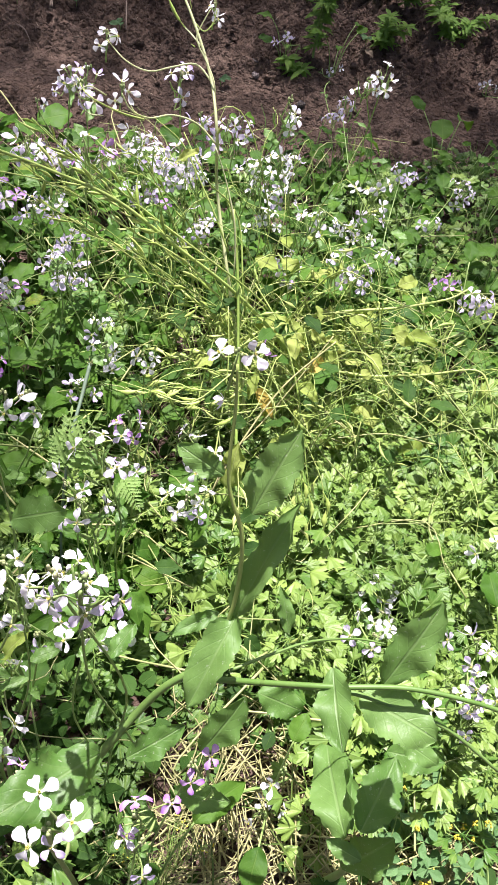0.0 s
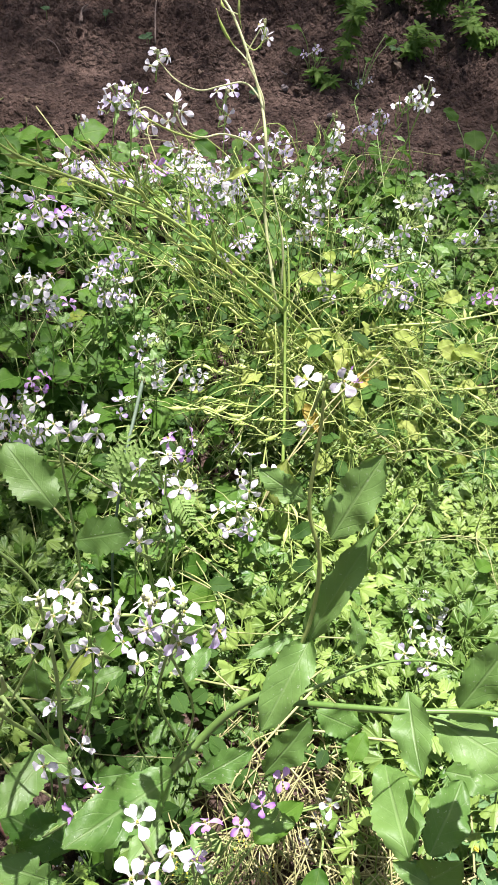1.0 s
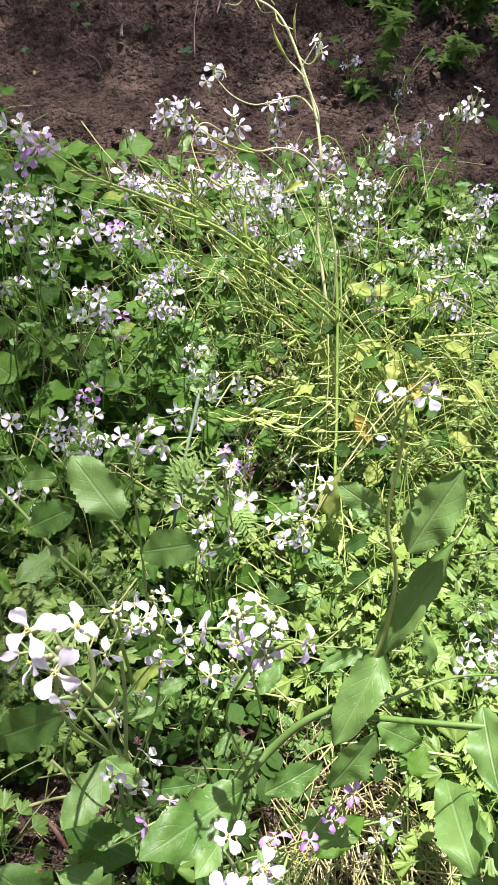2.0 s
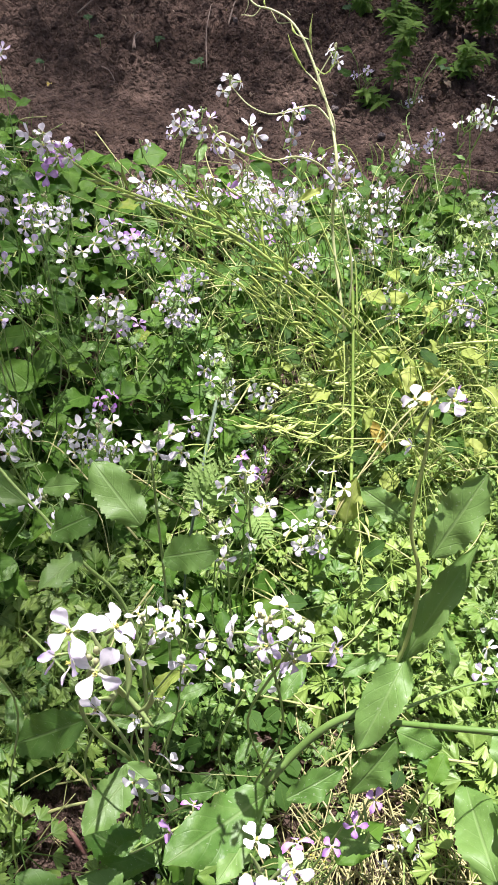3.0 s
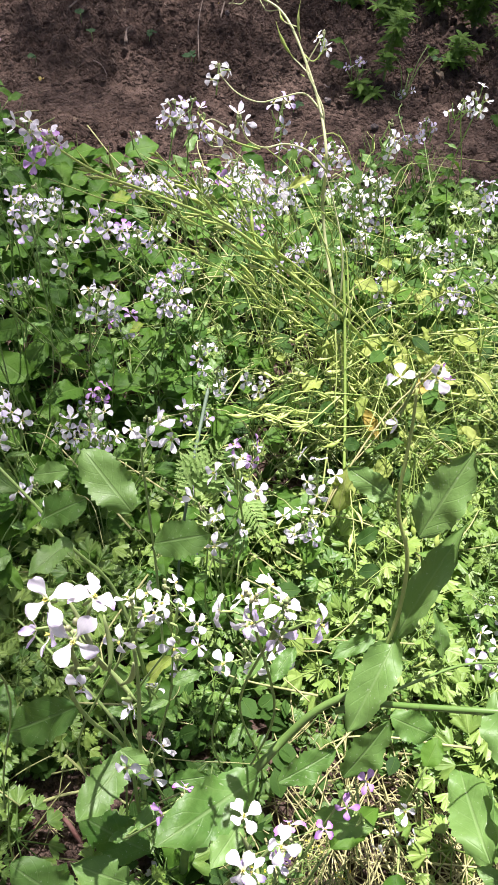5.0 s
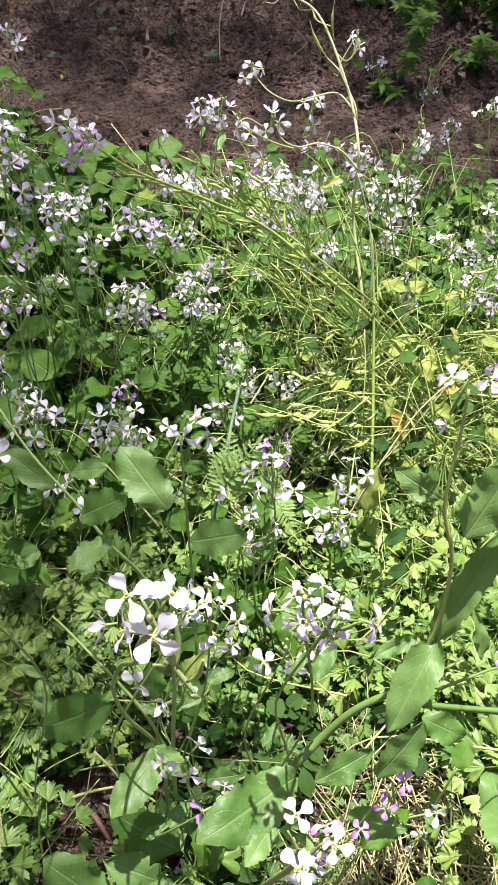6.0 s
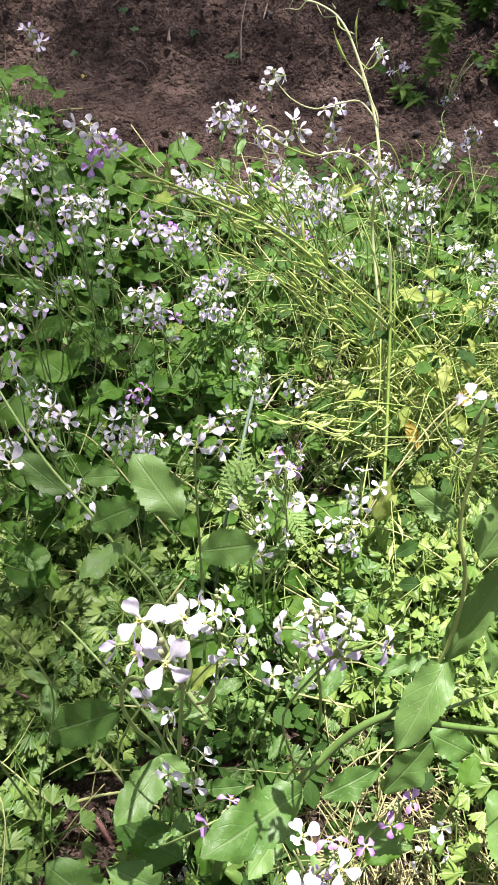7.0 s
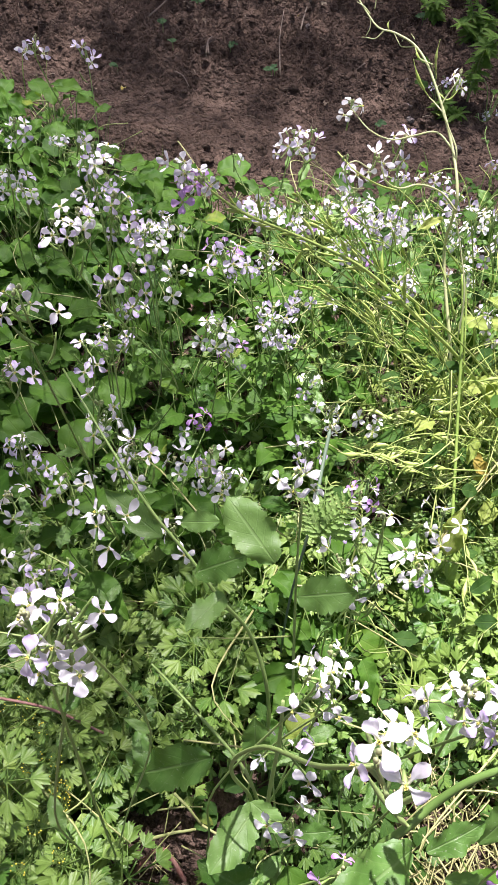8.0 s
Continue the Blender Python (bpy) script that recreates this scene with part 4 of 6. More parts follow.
stem(front, [(0.062, 0.477, 0.476), (0.092, 0.481, 0.499), (0.150, 0.472, 0.535), (0.218, 0.467, 0.564), (0.298, 0.476, 0.569), (0.385, 0.476, 0.554), (0.441, 0.473, 0.525)], 0.0040, 0.0022, FRONT_STEM)
stem(front, [(0.145, 0.472, 0.534), (0.231, 0.469, 0.553), (0.282, 0.468, 0.538), (0.347, 0.461, 0.518), (0.419, 0.439, 0.473)], 0.0032, 0.0018, FRONT_STEM)
stem(front, [(0.111, 0.487, 0.518), (0.149, 0.511, 0.517), (0.198, 0.543, 0.504), (0.256, 0.574, 0.467), (0.294, 0.583, 0.448)], 0.0020, 0.0012, FRONT_STEM)
leaf(front, (0.109, 0.56, 0.713), (0.138, 0.593, 0.800), RADISH[0], 1.05, (-0.25, -0.55, 0.7))
leaf(front, (0.078, 0.572, 0.75), (0.032, 0.581, 0.772), RADISH[0], 1.15, (-0.1, -0.7, 0.6))
leaf(front, (0.108, 0.516, 0.585), (0.138, 0.562, 0.722), RADISH[2], 0.78, (-0.4, -0.5, 0.6))
leaf(front, (0.109, 0.517, 0.586), (0.074, 0.425, 0.562), RADISH[4], 0.95, (-0.3, -0.5, 0.8))
leaf(front, (0.09, 0.523, 0.578), (0.046, 0.485, 0.587), RADISH[2], 1.0, (0.1, -0.5, 0.85))
leaf(front, (0.270, 0.480, 0.561), (0.311, 0.527, 0.648), RADISH[0], 1.0, (0.1, -0.5, 0.85))
leaf(front, (0.216, 0.486, 0.567), (0.225, 0.402, 0.571), RADISH[0], 1.1, (-0.35, -0.7, 0.6))
leaf(front, (0.250, 0.474, 0.538), (0.331, 0.440, 0.542), RADISH[1], 1.25, (0.0, -0.3, 0.95))
leaf(front, (0.169, 0.532, 0.533), (0.157, 0.558, 0.580), RADISH[2], 1.1, (0.4, -0.7, 0.4))
leaf(front, (-0.013, 0.397, 0.46), (-0.088, 0.306, 0.523), RADISH[1], 0.85, (0.15, -0.2, 0.95))
leaf(front, (0.01, 0.41, 0.416), (0.07, 0.445, 0.44), RADISH[0], 1.05, (0.15, -0.6, 0.8))
leaf(front, (0.09, 0.462, 0.319), (0.136, 0.504, 0.391), RADISH[0], 1.1, (0.2, -0.7, 0.6))
leaf(front, (0.063, 0.427, 0.265), (0.132, 0.412, 0.297), RADISH[0], 1.1, (0.1, -0.5, 0.85))
leaf(front, (-0.028, 0.4, 0.279), (-0.052, 0.339, 0.307), RADISH[0], 1.1, (0.0, -0.5, 0.85))
flower(front, (0.092, 0.606, 0.877), (0.25, -0.62, 0.6), "white", 0.0145, 2, 20, True)
flower(front, (0.062, 0.607, 0.871), (-0.5, -0.2, 0.75), "white", 0.0145, 1, 60, True)
flower(front, (0.099, 0.618, 0.867), (0.6, 0.3, 0.4), "purple", 0.009, 3, 10)
head(front, (0.077, 0.612, 0.868), 0, "white", rng)
flower(front, (0.069, 0.604, 0.816), (-0.9, -0.3, 0.2), "white", 0.008, 3, 0)

# ---- the leafy radish low beside the straw ----
low = thing("wild_radish", (0.29, 0.40, 0.0), "low wild radish rosette of broad grey-green leaves", "plant", "wild radishes in the bed")
stem(low, [(0.29, 0.40, 0.0), (0.3, 0.388, 0.172), (0.29, 0.402, 0.224)], 0.006, 0.004)
leaf(low, (0.287, 0.405, 0.259), (0.249, 0.540, 0.225), RADISH[1], 0.95, (-0.2, -0.6, 0.75))
leaf(low, (0.290, 0.410, 0.281), (0.292, 0.500, 0.273), RADISH[0], 0.55, (0.6, -0.5, 0.5))
leaf(low, (0.332, 0.500, 0.367), (0.383, 0.480, 0.358), RADISH[1], 1.1, (0.1, -0.3, 0.95))
leaf(low, (0.289, 0.390, 0.353), (0.329, 0.476, 0.371), RADISH[0], 1.25, (0.05, -0.35, 0.93))
leaf(low, (0.285, 0.373, 0.252), (0.328, 0.384, 0.338), RADISH[0], 1.3, (0.0, -0.5, 0.85))
leaf(low, (0.299, 0.370, 0.310), (0.256, 0.385, 0.311), RADISH[0], 1.2, (0.0, -0.5, 0.85))
leaf(low, (0.349, 0.541, 0.208), (0.419, 0.524, 0.244), RADISH[0], 1.3, (0.0, -0.4, 0.9))
leaf(low, (0.153, 0.572, 0.266), (0.226, 0.567, 0.233), RADISH[1], 1.1, (0.0, -0.4, 0.9))

# ---- the near radish whose blooms stand closest ----
near = thing("wild_radish", (-0.19, 0.44, 0.0), "wild radish with large clear white blooms on a bowed stem", "plant", "wild radishes in the bed")
stem(near, [(-0.19, 0.44, 0.0), (-0.183, 0.44, 0.152), (-0.194, 0.464, 0.268), (-0.217, 0.44, 0.423), (-0.211, 0.414, 0.559), (-0.182, 0.384, 0.689), (-0.145, 0.335, 0.812), (-0.130, 0.310, 0.890), (-0.117, 0.297, 0.938)], 0.0029, 0.0016, STEM, steps=6, sides=8)
stem(near, [(-0.183, 0.463, 0.265), (-0.217, 0.481, 0.353), (-0.314, 0.539, 0.388), (-0.351, 0.557, 0.409)], 0.0026, 0.0014)
stem(near, [(-0.169, 0.436, 0.174), (-0.173, 0.465, 0.306), (-0.172, 0.49, 0.42), (-0.176, 0.507, 0.502)], 0.0032, 0.0022)
leaf(near, (-0.25, 0.471, 0.374), (-0.36, 0.447, 0.288), RADISH[0], 0.95, (0.1, -0.5, 0.85))
leaf(near, (-0.186, 0.451, 0.295), (-0.221, 0.363, 0.317), RADISH[1], 1.0, (-0.2, -0.7, 0.7))
leaf(near, (-0.153, 0.381, 0.125), (-0.242, 0.387, 0.208), RADISH[0], 1.1, (0.1, -0.4, 0.9))
leaf(near, (-0.233, 0.3, 0.132), (-0.304, 0.309, 0.214), RADISH[1], 1.2, (0.1, -0.4, 0.9))
leaf(near, (-0.143, 0.332, 0.147), (-0.223, 0.324, 0.217), RADISH[3], 1.0, (0.1, -0.4, 0.9))
leaf(near, (-0.193, 0.447, 0.32), (-0.144, 0.422, 0.318), RADISH[0], 1.2, (0.3, -0.5, 0.8))
leaf(near, (-0.133, 0.443, 0.242), (-0.081, 0.452, 0.257), RADISH[0], 1.2, (0.2, -0.5, 0.8))
leaf(near, (-0.198, 0.485, 0.379), (-0.204, 0.502, 0.435), RADISH[0], 1.3, (0.2, -0.7, 0.6))
leaf(near, (-0.164, 0.506, 0.406), (-0.149, 0.521, 0.445), YELLOWED[1], 1.0, (-0.1, 0.0, 1))
flower(near, (-0.122, 0.291, 0.986), (-0.15, -0.45, 0.85), "white", 0.0142, 2, 8, True)
flower(near, (-0.106, 0.278, 0.974), (0.05, -0.80, 0.6), "white", 0.0148, 5, 40, True)
flower(near, (-0.104, 0.304, 0.972), (0.55, 0.1, 0.75), "white", 0.0132, 1, 70, True)
flower(near, (-0.128, 0.293, 0.944), (-0.85, -0.2, 0.3), "lilac", 0.0135, 3, 30, True)
flower(near, (-0.149, 0.312, 0.908), (-0.8, -0.3, 0.0), "lilac", 0.010, 3, 30)
flower(near, (-0.144, 0.331, 0.787), (-0.1, -0.8, 0.3), "white", 0.0125, 4, 50, True)
head(near, (-0.117, 0.297, 0.940), 0, "white", rng, pods=7)
stem(near, [(-0.166, 0.366, 0.745), (-0.152, 0.345, 0.772), (-0.144, 0.336, 0.782)], 0.0010, 0.0008)
flower(near, (-0.110, 0.315, 0.950), (0.2, 0.5, 0.6), "lilac", 0.0135, 3, 75, True)
radish((-0.20, 0.45), [(-0.155, 0.47, 0.66, 4, "white"), (-0.135, 0.52, 0.612, 3, "white"), (-0.129, 0.492, 0.60, 3, "white"), (-0.14, 0.554, 0.386, 2, "lilac")], 201, 0, petals=True)
radish((-0.05, 0.50), [(-0.035, 0.425, 0.785, 5, "mixed"), (-0.008, 0.412, 0.80, 4, "lilac"), (-0.044, 0.488, 0.571, 4, "white")], 202, 0, petals=True)
radish((-0.15, 0.48), [(-0.169, 0.519, 0.351, 2, "white"), (-0.14, 0.419, 0.384, 3, "white"), (-0.087, 0.354, 0.486, 3, "purple")], 203, 2)
radish((-0.42, 0.42), [(-0.345, 0.385, 0.80, 3, "white"), (-0.335, 0.39, 0.845, 4, "white"), (-0.36, 0.372, 0.86, 4, "mixed")], 204, 0, petals=True)
edge_bloom = thing("wild_radish", (-0.06, 0.30, 0.0), "wild radish with pure white blooms over broad leaves", "plant", "wild radishes in the bed")
stem(edge_bloom, [(-0.05, 0.33, 0.0), (-0.04, 0.31, 0.3), (-0.014, 0.274, 0.594), (-0.008, 0.272, 0.664)], 0.004, 0.0018)
flower(edge_bloom, (-0.016, 0.288, 0.700), (0.1, 0.1, 0.9), "white", 0.0150, 1, 15, True)
flower(edge_bloom, (0.014, 0.271, 0.705), (0.3, -0.45, 0.8), "white", 0.0150, 2, 55, True)
flower(edge_bloom, (-0.010, 0.249, 0.712), (-0.2, -0.5, 0.8), "white", 0.0150, 4, 30, True)
flower(edge_bloom, (-0.004, 0.262, 0.655), (-0.2, -0.3, 0.7), "lilac", 0.011, 4, 30)
head(edge_bloom, (-0.008, 0.272, 0.668), 0, "white", rng, pods=3)
radish((0.04, 0.34), [(0.031, 0.36, 0.402, 3, "purple"), (0.04, 0.335, 0.37, 2, "lilac"), (0.086, 0.405, 0.447, 2, "purple")], 205, 2)
radish((0.20, 0.50), [(0.206, 0.493, 0.205, 1, "white"), (0.187, 0.470, 0.08, 3, "white")], 206, 2, 0.06)

# ---- the radish leaning out to the side, with its toothed leaves ----
leaning = thing("wild_radish", (-0.19, 0.60, 0.0), "leaning wild radish with scalloped leaves along its stem", "plant", "wild radishes in the bed")
stem(leaning, [(-0.19, 0.58, 0.0), (-0.195, 0.565, 0.34), (-0.228, 0.594, 0.462), (-0.269, 0.592, 0.546), (-0.31, 0.61, 0.594), (-0.36, 0.63, 0.645), (-0.416, 0.671, 0.689), (-0.499, 0.752, 0.716)], 0.0030, 0.0012, STEM, steps=6)
leaf(leaning, (-0.218, 0.669, 0.526), (-0.288, 0.711, 0.584), RADISH[1], 1.15, (0.2, -0.6, 0.75))
leaf(leaning, (-0.288, 0.664, 0.598), (-0.34, 0.665, 0.579), RADISH[0], 1.1, (0.0, -0.5, 0.85))
leaf(leaning, (-0.299, 0.594, 0.592), (-0.25, 0.595, 0.639), RADISH[1], 1.2, (-0.1, -0.6, 0.8))
leaf(leaning, (-0.262, 0.582, 0.576), (-0.292, 0.53, 0.589), RADISH[1], 1.1, (-0.3, -0.4, 0.8))
leaf(leaning, (-0.183, 0.639, 0.508), (-0.119, 0.635, 0.548), RADISH[1], 1.3, (0.0, -0.6, 0.8))
leaf(leaning, (-0.359, 0.658, 0.549), (-0.433, 0.673, 0.6), RADISH[2], 1.3, (0.3, -0.6, 0.6))
stem(leaning, [(-0.164, 0.571, 0.341), (-0.181, 0.63, 0.46), (-0.191, 0.655, 0.576), (-0.195, 0.663, 0.675)], 0.0021, 0.0012)
head(leaning, (-0.208, 0.741, 0.618), 3, "white", rng, 0.024)
head(leaning, (-0.198, 0.785, 0.571), 2, "white", rng)
head(leaning, (-0.452, 0.737, 0.681), 4, "white", rng, pods=3)
head(leaning, (-0.381, 0.563, 0.719), 4, "white", rng, pods=3)
head(leaning, (-0.363, 0.705, 0.497), 3, "white", rng)
head(leaning, (-0.42, 0.73, 0.439), 2, "white", rng)

# ---- flowering radishes through the bed ----
radish((-0.10, 0.78), [(-0.097, 0.726, 0.585, 3, "white"), (-0.138, 0.72, 0.484, 2, "white"), (-0.112, 0.689, 0.483, 4, "mixed"), (-0.117, 0.90, 0.311, 3, "lilac")], 211, 5)
radish((0.02, 0.98), [(0.006, 0.884, 0.408, 5, "white"), (-0.003, 0.875, 0.271, 5, "white"), (0.01, 0.90, 0.24, 3, "lilac"), (0.07, 0.902, 0.08, 1, "white")], 212, 4, 0.07)
radish((-0.14, 1.10), [(-0.112, 0.939, 0.386, 3, "purple"), (-0.12, 0.935, 0.36, 3, "lilac"), (-0.221, 1.018, 0.345, 4, "lilac"), (-0.126, 1.111, 0.348, 3, "white")], 213, 5)
radish((-0.36, 0.98), [(-0.362, 0.919, 0.413, 4, "mixed"), (-0.375, 0.924, 0.358, 6, "mixed"), (-0.322, 0.848, 0.442, 4, "white"), (-0.438, 0.963, 0.317, 3, "white")], 214, 7)
radish((-0.48, 0.95), [(-0.466, 0.855, 0.465, 3, "white"), (-0.564, 0.985, 0.377, 4, "white"), (-0.447, 1.177, 0.193, 4, "purple")], 215, 7)
radish((-0.24, 1.30), [(-0.251, 1.244, 0.30, 4, "mixed"), (-0.19, 1.10, 0.37, 3, "white"), (-0.20, 1.13, 0.33, 2, "white")], 216, 5)
radish((-0.38, 1.30), [(-0.406, 1.142, 0.475, 4, "white"), (-0.399, 1.208, 0.385, 4, "purple"), (-0.32, 1.266, 0.399, 6, "lilac"), (-0.402, 1.216, 0.585, 5, "lilac")], 217, 7)
radish((-0.33, 1.52), [(-0.251, 1.502, 0.291, 1, "white"), (-0.284, 1.26, 0.473, 4, "lilac"), (-0.451, 1.534, 0.33, 4, "lilac"), (-0.362, 1.302, 0.618, 5, "mixed")], 218, 6)
radish((-0.57, 1.35), [(-0.524, 1.294, 0.463, 4, "white"), (-0.603, 1.26, 0.384, 4, "lilac"), (-0.556, 1.227, 0.574, 5, "mixed"), (-0.608, 1.483, 0.442, 7, "mixed")], 219, 7)
radish((-0.29, 1.40), [(-0.291, 1.264, 0.632, 4, "lilac"), (-0.255, 1.284, 0.641, 3, "purple"), (-0.378, 1.458, 0.413, 3, "white")], 220, 4)
radish((-0.37, 1.72), [(-0.359, 1.563, 0.614, 7, "mixed"), (-0.323, 1.554, 0.627, 4, "lilac"), (-0.533, 1.825, 0.402, 1, "white")], 221, 5)
radish((-0.18, 1.62), [(-0.224, 1.497, 0.549, 5, "white"), (-0.205, 1.726, 0.363, 7, "mixed"), (-0.211, 1.502, 0.437, 6, "lilac"), (-0.116, 1.434, 0.557, 6, "mixed")], 222, 6)
radish((-0.12, 1.70), [(-0.152, 1.576, 0.631, 4, "lilac"), (-0.15, 1.564, 0.457, 6, "mixed"), (-0.202, 1.555, 0.482, 5, "mixed"), (-0.094, 1.569, 0.341, 4, "lilac")], 223, 5)
radish((0.02, 1.72), [(0.06, 1.593, 0.578, 2, "white"), (0.055, 1.60, 0.60, 1, "white"), (0.053, 1.571, 0.495, 4, "white"), (0.001, 1.735, 0.372, 3, "white"), (0.013, 1.649, 0.389, 2, "white")], 224, 5)
radish((0.08, 1.68), [(0.077, 1.583, 0.419, 4, "mixed"), (0.026, 1.575, 0.355, 3, "white"), (-0.092, 1.468, 0.374, 4, "lilac"), (0.099, 1.476, 0.313, 5, "lilac")], 225, 5)
radish((0.22, 1.58), [(0.15, 1.40, 0.49, 4, "white"), (0.139, 1.366, 0.518, 1, "white"), (0.249, 1.418, 0.366, 6, "lilac"), (0.202, 1.391, 0.426, 3, "lilac")], 226, 5)
radish((0.26, 2.0), [(0.23, 1.80, 0.585, 5, "white"), (0.208, 1.807, 0.56, 3, "white"), (0.181, 2.312, 0.272, 5, "lilac")], 227, 4)
radish((0.30, 1.70), [(0.246, 1.479, 0.525, 5, "white"), (0.254, 1.548, 0.424, 3, "mixed"), (0.364, 2.063, 0.234, 6, "lilac")], 228, 6)
radish((0.50, 2.36), [(0.495, 2.372, 0.06, 5, "mixed"), (0.557, 2.211, 0.127, 6, "lilac"), (0.421, 1.82, 0.26, 2, "lilac"), (0.547, 2.146, 0.138, 3, "lilac")], 229, 6)
radish((0.52, 1.62), [(0.435, 1.477, 0.338, 4, "purple"), (0.5, 1.438, 0.329, 4, "lilac"), (0.315, 1.617, 0.289, 3, "mixed"), (0.245, 1.647, 0.315, 3, "mixed")], 230, 5)
radish((-0.04, 3.02), [(-0.041, 2.995, 0.141, 5, "lilac")], 231, 3, 0.05)
radish((0.14, 3.0), [(0.143, 2.994, 0.05, 3, "white"), (0.163, 2.551, 0.096, 3, "lilac")], 232, 4, 0.05)
radish((0.85, 2.9), [(0.682, 2.945, 0.086, 3, "white")], 233, 4, 0.06)
radish((0.36, 0.84), [(0.358, 0.839, 0.14, 5, "white"), (0.335, 0.76, 0.20, 4, "mixed"), (0.321, 0.70, 0.24, 3, "lilac"), (0.262, 0.874, 0.12, 1, "white")], 234, 3, 0.06)
radish((0.56, 0.72), [(0.461, 0.69, 0.291, 5, "lilac"), (0.456, 0.597, 0.278, 6, "lilac"), (0.471, 0.62, 0.297, 4, "mixed"), (0.507, 0.883, 0.256, 3, "white")], 235, 4, 0.07)
radish((-0.98, 2.0), [(-0.99, 2.10, 0.488, 4, "lilac"), (-0.955, 1.753, 0.642, 5, "mixed"), (-1.03, 1.944, 0.316, 3, "white")], 236, 6)
radish((-0.98, 1.6), [(-0.942, 1.568, 0.553, 5, "mixed"), (-0.855, 1.351, 0.579, 5, "mixed"), (-0.774, 1.248, 0.612, 3, "white")], 237, 7)
radish((-0.66, 1.28), [(-0.621, 1.206, 0.732, 5, "white"), (-0.584, 1.038, 0.73, 3, "white"), (-0.606, 1.003, 0.732, 5, "mixed")], 238, 5)
radish((-0.56, 1.12), [(-0.526, 1.036, 0.769, 4, "lilac"), (-0.478, 0.870, 0.751, 3, "lilac"), (-0.455, 0.893, 0.765, 2, "lilac"), (-0.554, 1.247, 0.579, 4, "mixed")], 239, 6)
radish((-0.58, 0.98), [(-0.527, 0.959, 0.587, 5, "lilac"), (-0.534, 0.894, 0.618, 3, "purple"), (-0.506, 0.704, 0.862, 4, "white"), (-0.598, 0.795, 0.662, 4, "lilac")], 240, 6, petals=True)
radish((-0.70, 1.0), [(-0.696, 0.941, 0.288, 6, "lilac"), (-0.642, 0.849, 0.45, 4, "lilac"), (-0.584, 0.699, 0.512, 4, "white")], 241, 6)
radish((-0.56, 0.80), [(-0.555, 0.802, 0.431, 6, "mixed"), (-0.44, 0.774, 0.555, 5, "mixed"), (-0.537, 0.639, 0.52, 3, "white"), (-0.494, 0.602, 0.508, 4, "lilac"), (-0.529, 0.583, 0.497, 4, "lilac")], 242, 5)
radish((-0.15, 0.37), [(-0.17, 0.37, 0.051, 4, "white")], 243, 0, 0.05)
radish((-0.45, 1.25), [(-0.431, 1.161, 0.452, 2, "white"), (-0.407, 1.177, 0.455, 3, "white"), (-0.408, 1.180, 0.416, 2, "lilac")], 262, 4)
radish((-0.66, 1.5), [(-0.610, 1.336, 0.519, 2, "mixed"), (-0.599, 1.393, 0.504, 2, "mixed"), (-0.568, 1.405, 0.490, 2, "mixed"), (-0.637, 1.314, 0.539, 2, "lilac")], 263, 4)
radish((-0.78, 1.55), [(-0.747, 1.451, 0.614, 4, "mixed"), (-0.707, 1.397, 0.605, 4, "lilac"), (-0.656, 1.345, 0.592, 4, "lilac"), (-0.681, 1.304, 0.600, 4, "mixed")], 264, 4)
radish((-0.17, 1.78), [(-0.203, 1.662, 0.413, 6, "lilac"), (-0.161, 1.686, 0.399, 6, "lilac"), (-0.178, 1.636, 0.391, 5, "lilac"), (-0.138, 1.690, 0.376, 5, "mixed"), (-0.212, 1.581, 0.385, 5, "purple")], 265, 4)
radish((-0.3, 1.72), [(-0.437, 1.587, 0.435, 4, "mixed"), (-0.414, 1.620, 0.430, 4, "lilac"), (-0.324, 1.639, 0.424, 4, "mixed"), (-0.258, 1.681, 0.435, 4, "mixed")], 266, 4)
radish((-0.02, 1.8), [(-0.022, 1.778, 0.380, 5, "mixed"), (-0.059, 1.797, 0.441, 5, "lilac"), (-0.149, 1.812, 0.427, 4, "lilac")], 267, 4)
radish((0.1, 1.75), [(0.075, 1.804, 0.372, 4, "mixed"), (0.046, 1.775, 0.364, 3, "white"), (0.036, 1.691, 0.274, 3, "white"), (0.022, 1.742, 0.329, 2, "lilac")], 268, 4)
radish((0.15, 1.62), [(0.130, 1.673, 0.199, 4, "lilac"), (0.115, 1.639, 0.182, 3, "mixed"), (0.214, 1.729, 0.255, 5, "white")], 269, 4)
radish((-0.36, 1.45), [(-0.341, 1.362, 0.353, 5, "lilac"), (-0.323, 1.336, 0.334, 5, "lilac"), (-0.407, 1.400, 0.424, 4, "lilac"), (-0.457, 1.382, 0.471, 4, "purple")], 270, 4)

# ---- undergrowth: round-leaved plants ----
MEADOW_LABEL = "low green meadow plant with rounded leaves"
rng = random.Random(77)
count = 0
while count < 215:
    x, y = rng.uniform(-1.75, 0.85), rng.uniform(0.75, 2.75)
    if y > edge_of_bed(x) - 0.05 or abs(x + 0.2) > 0.35 + 0.52 * y:
        continue
    if x > -0.1 and y < 1.45 and rng.random() < 0.9:
        continue
    if x > 0.1 and rng.random() < 0.35:
        continue
    leafy_clump(x, y, 300 + count, rng.randint(6, 9), rng.uniform(0.036, 0.062) * (1.3 if x < -0.15 else 1.0), rng.uniform(0.08, 0.24), MEADOW, "meadow_plant", MEADOW_LABEL, "plant", "round-leaved plants in the bed", spread=0.09)
    count += 1

